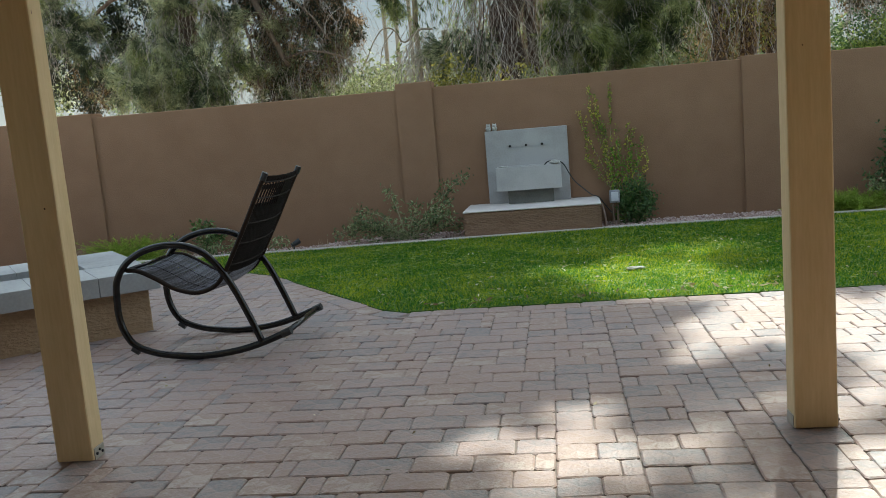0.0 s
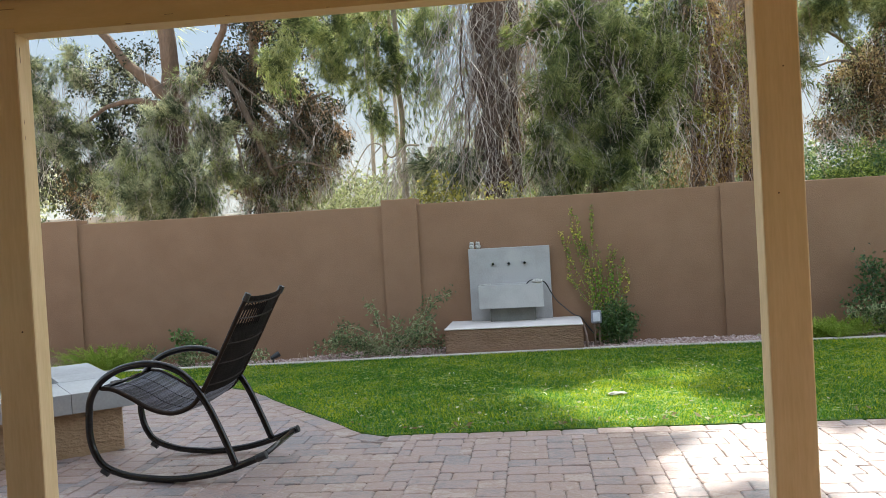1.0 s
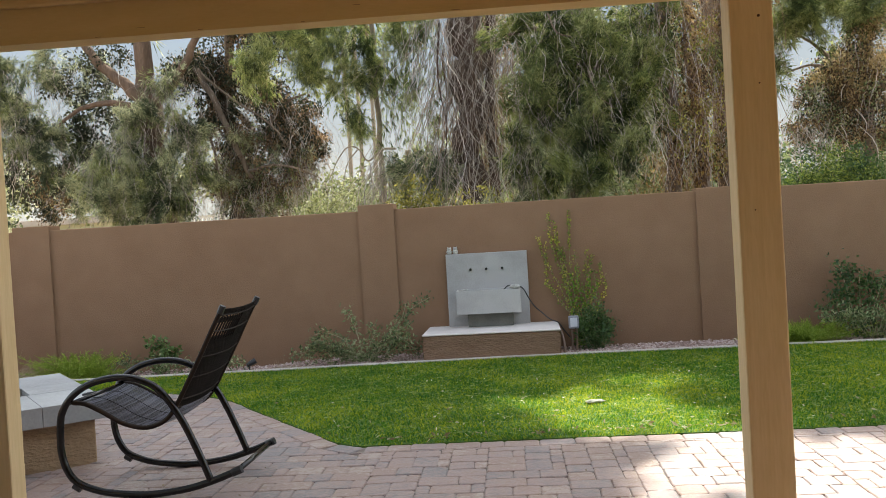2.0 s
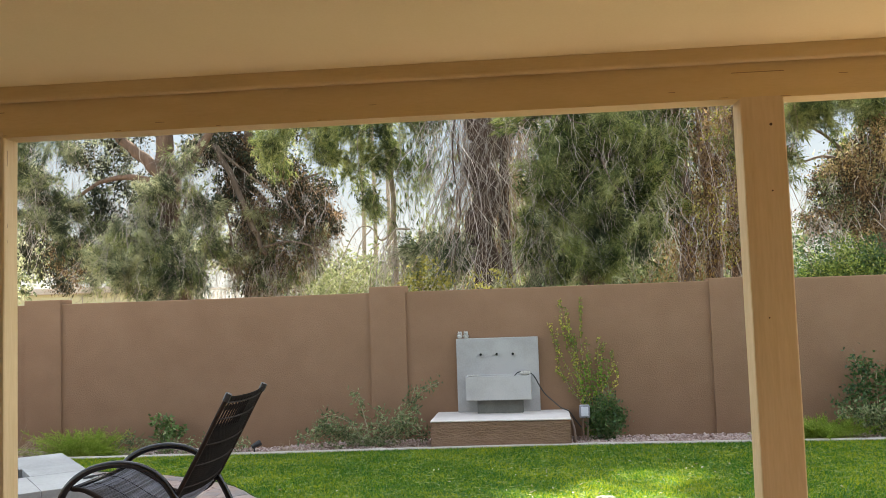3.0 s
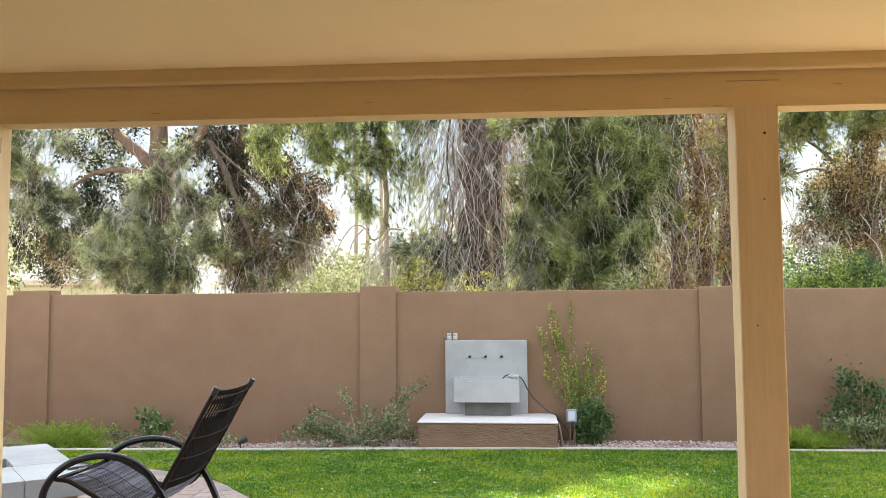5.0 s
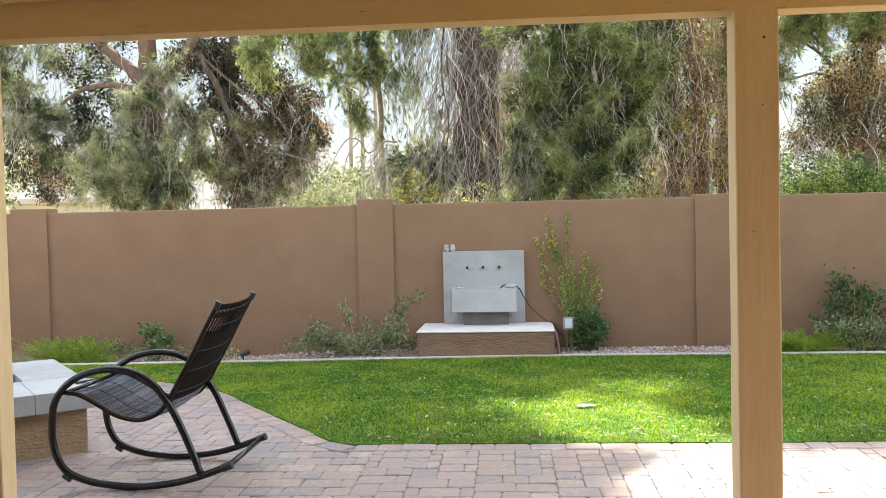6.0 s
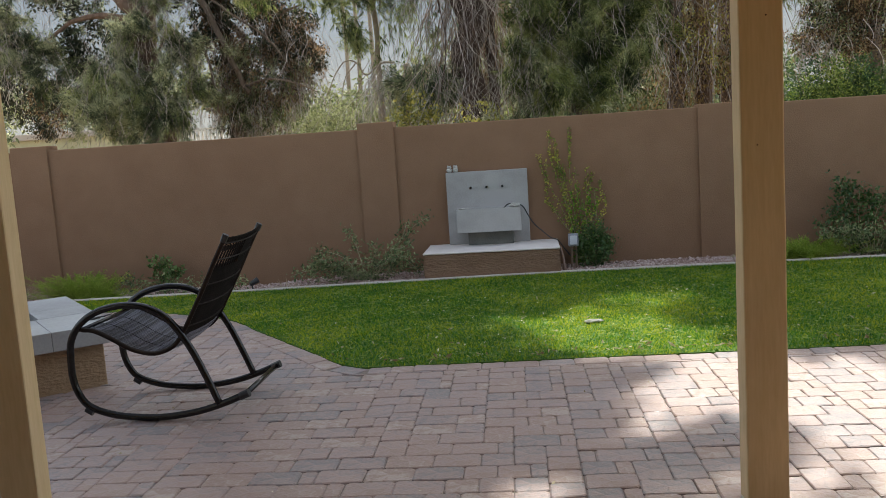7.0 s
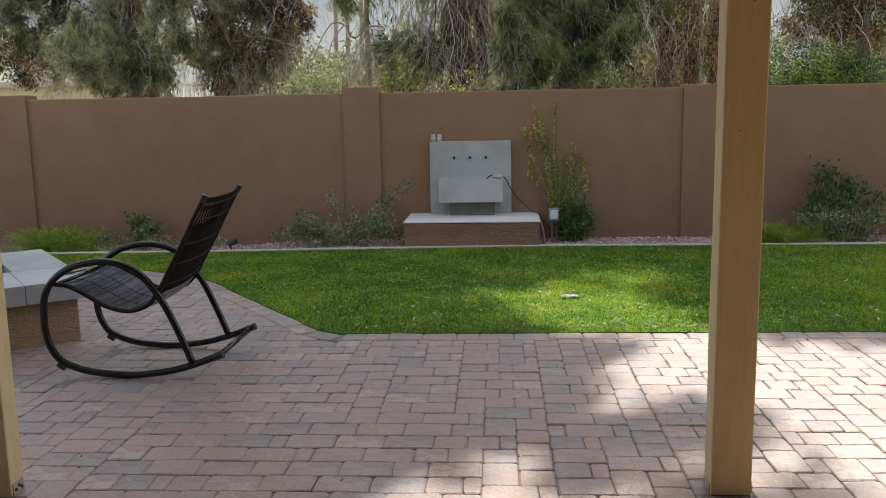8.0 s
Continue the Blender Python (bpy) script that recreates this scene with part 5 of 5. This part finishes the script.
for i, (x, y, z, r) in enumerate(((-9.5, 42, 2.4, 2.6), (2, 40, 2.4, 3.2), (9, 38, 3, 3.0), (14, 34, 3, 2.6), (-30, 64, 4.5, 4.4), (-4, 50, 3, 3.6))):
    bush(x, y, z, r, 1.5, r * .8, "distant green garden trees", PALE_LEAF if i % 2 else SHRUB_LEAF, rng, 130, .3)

BEHIND = [(7.3, 21, 4.2, .6, .8, 1.2), (.2, 21, 3.6, 1.3, .8, 2.2), (1.8, 21, 4.4, 1.4, .8, 2.4), (3.6, 21, 3.8, 1.3, .8, 2.2), (.8, 21, 6.4, 2.6, 1, 1.2), (4.6, 21, 6.2, 1.4, 1, 1.2)]
tree("leafy_tree", 1.5, 21, "dense dark green tree beyond the wall", BARK, [([(1.5, 21, -.13), (1.5, 21, 3), (1.3, 21, 6)], .2, .1)],
     leaf_crown(BEHIND, rng, 800, .16, .07, .6), PINE, None, TWIG, [(leaf_crown(BEHIND, rng, 200, .2, .10, .6), PINE_GREY)])

# hedge added to block bright sky showing through the nearer leaves
for x, r, z in ((9.5, 3.6, 1.0), (2.5, 3.4, 2.3), (16, 3.4, 2.3)):
    bush(x, 28, .8 + z * .5, r, .8, z, "added far hedge that fills bright sky holes", SHRUB_LEAF, rng, 420, .2)

# far crowns added to dim the sky gaps
FAR = [(-23, 36, 4.4, 1.6, 1, 1.8), (-20, 36, 4.2, 2.0, 1, .9), (-16, 36, 4.2, 2.0, 1, .9), (-12.5, 36, 4.2, 1.8, 1, .9), (-4, 36, 3.6, 1.6, 1, 1.4), (-1, 36, 5, 2.0, 1, 2.6), (4, 36, 5, 2.6, 1, 2.6)]
tree("leafy_tree", -16, 36, "added pale far trees that fill bright sky gaps", BARK, [([(-16, 36, -.13), (-16, 36, 3), (-15.8, 36, 7)], .25, .1)],
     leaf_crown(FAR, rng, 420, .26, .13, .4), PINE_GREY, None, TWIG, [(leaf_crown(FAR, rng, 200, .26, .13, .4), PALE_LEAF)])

# more foliage added in the sky gaps, its pale colour standing for haze
HAZE = [(-15.2, 24, 3.4, .9, .8, 1.0), (-8.1, 24, 3.5, .8, .8, .7), (-7.0, 24, 2.4, .9, .8, .7), (-7.4, 24, 5.8, .9, .8, .7), (-9.3, 24, 4.2, .7, .8, .7)]
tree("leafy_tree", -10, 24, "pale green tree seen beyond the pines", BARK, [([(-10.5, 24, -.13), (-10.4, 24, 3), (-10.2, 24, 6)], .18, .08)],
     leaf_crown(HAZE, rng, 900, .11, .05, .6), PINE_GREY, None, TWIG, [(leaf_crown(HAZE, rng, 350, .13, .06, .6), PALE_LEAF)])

# slim palms far off
for x, h in ((-8.05, 11.5), (-7.5, 12.5), (-6.85, 12)):
    palm = thing("palm_tree", x, 40, -.13, "distant slim palm with a bare pale trunk", "palm tree", "distant palms")
    v, f = tube([(x, 40, -.13), (x + .1, 40, h * .5), (x, 40, h)], [.11, .09, .08], 8)
    rel(part("trunk", (v, f), BARK_PALE, palm), palm)
    n = 900
    a = rng.random(n) * 6.283
    u = rng.random(n)
    c = np.stack([x + np.cos(a) * u * 1.6, 40 + np.sin(a) * u * 1.6, h + .3 - u ** 2 * 1.3], 1)
    rel(part("fronds", slivers(c, np.stack([np.cos(a), np.sin(a), -u], 1), np.full(n, .6), np.full(n, .06), rng), PINE, palm), palm)

# far house and white fence seen between the trees
def far_house(x0, x1, y, top, label, first, step, count):
    house = thing("far_house", (x0 + x1) / 2, y, -.13, label, "house")
    rel(part("wall", block(x0, x1, y, y + 6, -.13, top), YELLOW_WALL, house), house)
    rel(part("roof", block(x0 - .4, x1 + .4, y - .4, y + 6.4, top, top + .34, .03), ROOFING, house), house)
    for i in range(count):
        rel(part("window", block(first + step * i, first + 1.2 + step * i, y - .03, y + .02, .8, 2.0), DARK_HOLE, house), house)
    return house


far_house(-36, -21.5, 46, 3.0, "low distant house with a flat roof", -32, 2.8, 4)
far_house(15.4, 26, 40, 2.9, "low pale house far behind the trees", 18, 3.2, 2)
fence = thing("white_fence", -15.5, 40, -.13, "distant white picket railing", "fence")
for z in (1.5, 2.72):
    rel(part("rail", block(-17.2, -14.2, 39.97, 40.03, z, z + .12), WHITE_PAINT, fence), fence)
for i in range(16):
    rel(part("picket", block(-17.1 + .19 * i, -17.0 + .19 * i, 39.98, 40.02, -.13, 2.70), WHITE_PAINT, fence), fence)

# ---- unseen canopy added behind the wall, its holes cut to give the sun patches ----
LIT = [[(.95, 5.85), (.85, 5.4), (.62, 5.11), (.54, 4.89), (.44, 4.63), (.43, 4.44), (.6, 4.36), (.9, 4.30), (1.2, 4.2), (1.28, 3.6), (9, 3.6), (9, 5.4), (1.6, 5.5), (1.5, 5.85)],
       [(-.58, 3.2), (-.45, 3.5), (-.28, 3.62), (.05, 3.62), (.35, 3.50), (.7, 3.62), (1.0, 3.66), (1.6, 3.7), (9, 3.7), (9, 1.6), (.9, 2.0), (.2, 2.4), (-.62, 2.4)],
       [(.12, 6.50), (.34, 6.70), (.44, 7.40), (.68, 7.70), (.88, 7.36), (.92, 6.85), (.80, 6.6), (.70, 6.2), (.90, 5.98), (1.25, 6.0), (1.25, 5.66), (.22, 5.66), (.28, 6.1)],
       [(-.36, 6.84), (-.26, 7.1), (-.12, 6.92), (-.22, 6.64)], [(.98, 7.85), (1.16, 8.05), (1.34, 7.84), (1.13, 7.68)]]


def sunny(x, y):
    """Whether a ground point lies in a sun patch left open in the added canopy."""
    for p in LIT:
        odd = False
        for (x0, y0), (x1, y1) in zip(p, p[1:] + p[:1]):
            if (y0 > y) != (y1 > y) and x < x0 + (y - y0) / (y1 - y0) * (x1 - x0):
                odd = not odd
        if odd:
            return True
    return False


rng = np.random.default_rng(33)
canopy = thing("unseen_shade_canopy", 4.6, 19.8, -.13, "unseen added canopy that casts the garden shade", "tree")
cells = []
for gy in np.arange(.6, 10.0, .25):
    for gx in np.arange(-7.5, 7.5, .25):
        x, y = gx + rng.uniform(-.08, .08), gy + rng.uniform(-.08, .08)
        w = .25 if y > 5.85 else .12
        if any(sunny(x + u, y + v) for u, v in ((0, 0), (w, 0), (-w, 0), (0, w), (0, -w))) and (y > 3.7 or x > 1.5 or rng.random() < .84):
            continue
        # left open past x 5.2: sunlit ground out of view brightens the ceiling
        if x > 5.2 or (.1 < x < 1.3 and 3.6 < y < 4.2 and rng.random() < .1) or (.9 < x < 1.8 and 5.6 < y < 7.9 and rng.random() < .3):
            continue
        h = rng.uniform(12.5, 14.0)
        cells.append((x + TO_SUN.x / TO_SUN.z * h, y + TO_SUN.y / TO_SUN.z * h, h))
cells = np.array(cells)
n = 54
b = np.repeat(cells, n, 0)
d = rng.normal(size=b.shape)
b = b + d / np.linalg.norm(d, axis=1)[:, None] * .24 * rng.random((len(b), 1)) ** .5
way = rng.normal(size=b.shape) + (0, 0, -.2)
rel(part("crown", leaves(b, way, rng.uniform(.16, .28, len(b)), rng.uniform(.08, .13, len(b)), rng), PINE, canopy), canopy)
rel(part("trunk", tube(smooth_line([(4.6, 19.8, -.13), (4.5, 19.6, 4), (4.0, 19.2, 9), (3.4, 18.4, 12.5)], 5), np.linspace(.3, .18, 16), 9), BARK, canopy), canopy)
for ex, ey in ((-3.1, 14.4), (-2.6, 17.9), (-.1, 13.9), (8.4, 17.4), (6.9, 14.9)):
    v, f = tube(smooth_line([(3.4, 18.4, 12.4), ((3.4 + ex) / 2, (18.4 + ey) / 2, 13.7), (ex, ey, 14)], 6), np.linspace(.16, .04, 13), 7)
    rel(part("limb", (v, f), BARK, canopy), canopy)

# ---- paving ----
PAVE = pose(0, 0, 0, 0, 0, .9)
bed_pts = [(x, y - .004) for x, y in EDGE]
bm = bmesh.new()
bm.faces.new([bm.verts.new((x, y, -.0085)) for x, y in ([(-8, -3.2)] + [(12, -3.2)] + bed_pts[::-1])])
paving = tagged(part("paving", bm, SAND), "patio of tumbled pinkish grey concrete pavers", "paving", kind="structure")

UNIT = .0765


def paver_solid(out, r):
    """A tumbled paver over a convex outline: upright sides, a narrow worn edge and a flat top."""
    n = len(out)
    cx, cy = sum(x for x, y in out) / n, sum(y for x, y in out) / n
    v = [(x, y, -.03) for x, y in out] + [(x, y, -.0042) for x, y in out]
    for x, y in out:
        d = math.hypot(x - cx, y - cy)
        k = 1 - .0080 / max(d, .02)
        v.append((cx + (x - cx) * k, cy + (y - cy) * k, r.uniform(-.0003, .0006)))
    f = []
    for i in range(n):
        j = (i + 1) % n
        f += [(i, j, n + j, n + i), (n + i, n + j, 2 * n + j, 2 * n + i)]
    return v, f + [tuple(range(2 * n, 3 * n))]


def paver_outline(w, d, r, gap=.0011):
    w, d = w / 2 - gap, d / 2 - gap
    c = .0115
    out = [(-w + c, -d), (0, -d), (w - c, -d), (w, -d + c), (w, d - c), (w - c, d), (0, d), (-w + c, d), (-w, d - c), (-w, -d + c)]
    return [(x + r.uniform(-.0024, .0024), y + r.uniform(-.0024, .0024)) for x, y in out]


def cut(out, px, py, nx, ny):
    """The part of an outline that lies behind a line through a point."""
    res = []
    for (x0, y0), (x1, y1) in zip(out, out[1:] + out[:1]):
        a, b = (x0 - px) * nx + (y0 - py) * ny, (x1 - px) * nx + (y1 - py) * ny
        if a <= 0:
            res.append((x0, y0))
        if (a < 0) != (b < 0) and a != b:
            k = a / (a - b)
            res.append((x0 + (x1 - x0) * k, y0 + (y1 - y0) * k))
    return res


KINDS = {}
for wu, du in ((3, 2), (2, 2), (2, 3), (1, 2)):
    for s in range(5):
        r = random.Random(100 * wu + 10 * du + s)
        out = paver_outline(wu * UNIT, du * UNIT, r)
        v, f = paver_solid(out, r)
        me = bpy.data.meshes.new("paver")
        me.from_pydata(v, [], f)
        me.materials.append(PAVER)
        KINDS[wu, du, s] = (me, np.array(v), f, out)

rnd = random.Random(4)
far_v, far_f, near_count, base_n = [], [], 0, 0
ex = np.array(EDGE)
seg = np.concatenate([[0], np.cumsum(np.linalg.norm(np.diff(ex, axis=0), axis=1))])
way = np.diff(ex, axis=0) / np.diff(seg)[:, None]


def keep_far(v, f):
    global base_n
    far_v.append(np.array(v))
    far_f.extend(tuple(base_n + q for q in t) for t in f)
    base_n += len(v)


def lay(x, y, wu, du):
    """Lay one paver; those at the border course are cut to its line."""
    global near_count
    p = PAVE @ Vector((x, y, 0))
    if (p.x + 3.98) ** 2 + (p.y - 5.6) ** 2 < .5 or p.x < -7.6:
        return
    rel_p = np.array((p.x, p.y)) - ex[:-1]
    u = np.clip((rel_p * way).sum(1), 0, np.diff(seg))
    off = rel_p - way * u[:, None]
    k = int(np.argmin((off ** 2).sum(1)))
    nx, ny = -way[k][1], way[k][0]
    inside = -(off[k][0] * nx + off[k][1] * ny)
    inner = .158
    m = PAVE @ pose(x + rnd.uniform(-.0018, .0018), y + rnd.uniform(-.0022, .0022), rnd.uniform(-.0025, .0025), rnd.gauss(0, .65), rnd.gauss(0, .65), rnd.gauss(0, .8))
    me, v, f, out = KINDS[wu, du, rnd.randrange(5)]
    if inside < inner + .16:
        world_out = [tuple((m @ Vector((a, b, 0)))[:2]) for a, b in out]
        q = ex[k] + way[k] * u[k] - np.array((nx, ny)) * inner
        world_out = cut(world_out, q[0], q[1], nx, ny)
        if len(world_out) < 3:
            return
        a = np.array(world_out)
        area = abs(np.sum(a[:, 0] * np.roll(a[:, 1], -1) - np.roll(a[:, 0], -1) * a[:, 1])) / 2
        if area > .0006:
            keep_far(*paver_solid(world_out, rnd))
        return
    if 2.55 < p.y < 4.6 and -2.25 < p.x < 2.05 and near_count < 300:
        ob = new("paver", me)
        ob.matrix_basis, ob.parent = m, paving
        near_count += 1
    else:
        keep_far(v @ np.array(m.to_3x3()).T + np.array(m.translation), f)


# three sizes laid at random: 9 x 6, 6 x 6 and 3 x 6 inches, some turned
COLS, LINES = 176, 156
taken = np.zeros((LINES + 4, COLS + 4), bool)
joint = np.zeros((LINES + 4, COLS + 8), bool)
CHOICES = {1: {(1, 2): 1}, 2: {(2, 2): .88, (2, 3): .12}, 3: {(3, 2): .87, (2, 2): .10, (2, 3): .03}, 4: {(3, 2): .25, (2, 2): .67, (2, 3): .08},
           5: {(3, 2): .56, (2, 2): .33, (2, 3): .05, (1, 2): .06}}
for row in range(LINES):
    for col in range(COLS):
        if taken[row, col]:
            continue
        free = 1
        while free < 5 and not taken[row, col + free]:
            free += 1
        # long joints that run on from row to row are avoided
        odds = {k: w * (.06 if row and joint[row - 1, col + k[0]] else 1) for k, w in CHOICES[free].items()}
        wu, du = rnd.choices(list(odds), list(odds.values()))[0]
        taken[row:row + du, col:col + wu] = True
        joint[row:row + du, col] = joint[row:row + du, col + wu] = True
        lay(-7.2 + (col + wu / 2) * UNIT, -2.9 + (row + du / 2) * UNIT, wu, du)

# border course along the lawn
q = .1
while q < seg[-1] - .2:
    ln = .2295 if rnd.random() < .7 else .153
    t = q + ln / 2
    x, y = np.interp(t, seg, ex[:, 0]), np.interp(t, seg, ex[:, 1])
    x2, y2 = np.interp(t + .06, seg, ex[:, 0]), np.interp(t + .06, seg, ex[:, 1])
    ang = math.degrees(math.atan2(y2 - y, x2 - x))
    m = pose(x, y, rnd.uniform(-.002, .003), 0, 0, ang) @ pose(0, -.077, 0, rnd.gauss(0, .4), rnd.gauss(0, .4), rnd.gauss(0, .6))
    me, v, f, out = KINDS[3 if ln > .2 else 2, 2, rnd.randrange(5)]
    keep_far(v @ np.array(m.to_3x3()).T + np.array(m.translation), f)
    q += ln + .001
corner, n1, n2 = Vector((-1.30, 5.725)), Vector((-.80, -.60)), Vector((.02, -1))
wedge = [corner + n2 * .153, corner + (n1 + n2).normalized() * .165, corner + n1 * .153, corner + n2 * .01 + n1 * .01][::-1]
keep_far([(x, y, z - .0012) for x, y, z in paver_solid([tuple(p) for p in wedge], rnd)[0]], paver_solid([tuple(p) for p in wedge], rnd)[1])
rest = part("paver_field", (np.concatenate(far_v), far_f), PAVER_FAR, paving)
tagged(rest, "outlying tumbled pavers of the patio", kind="stuff")
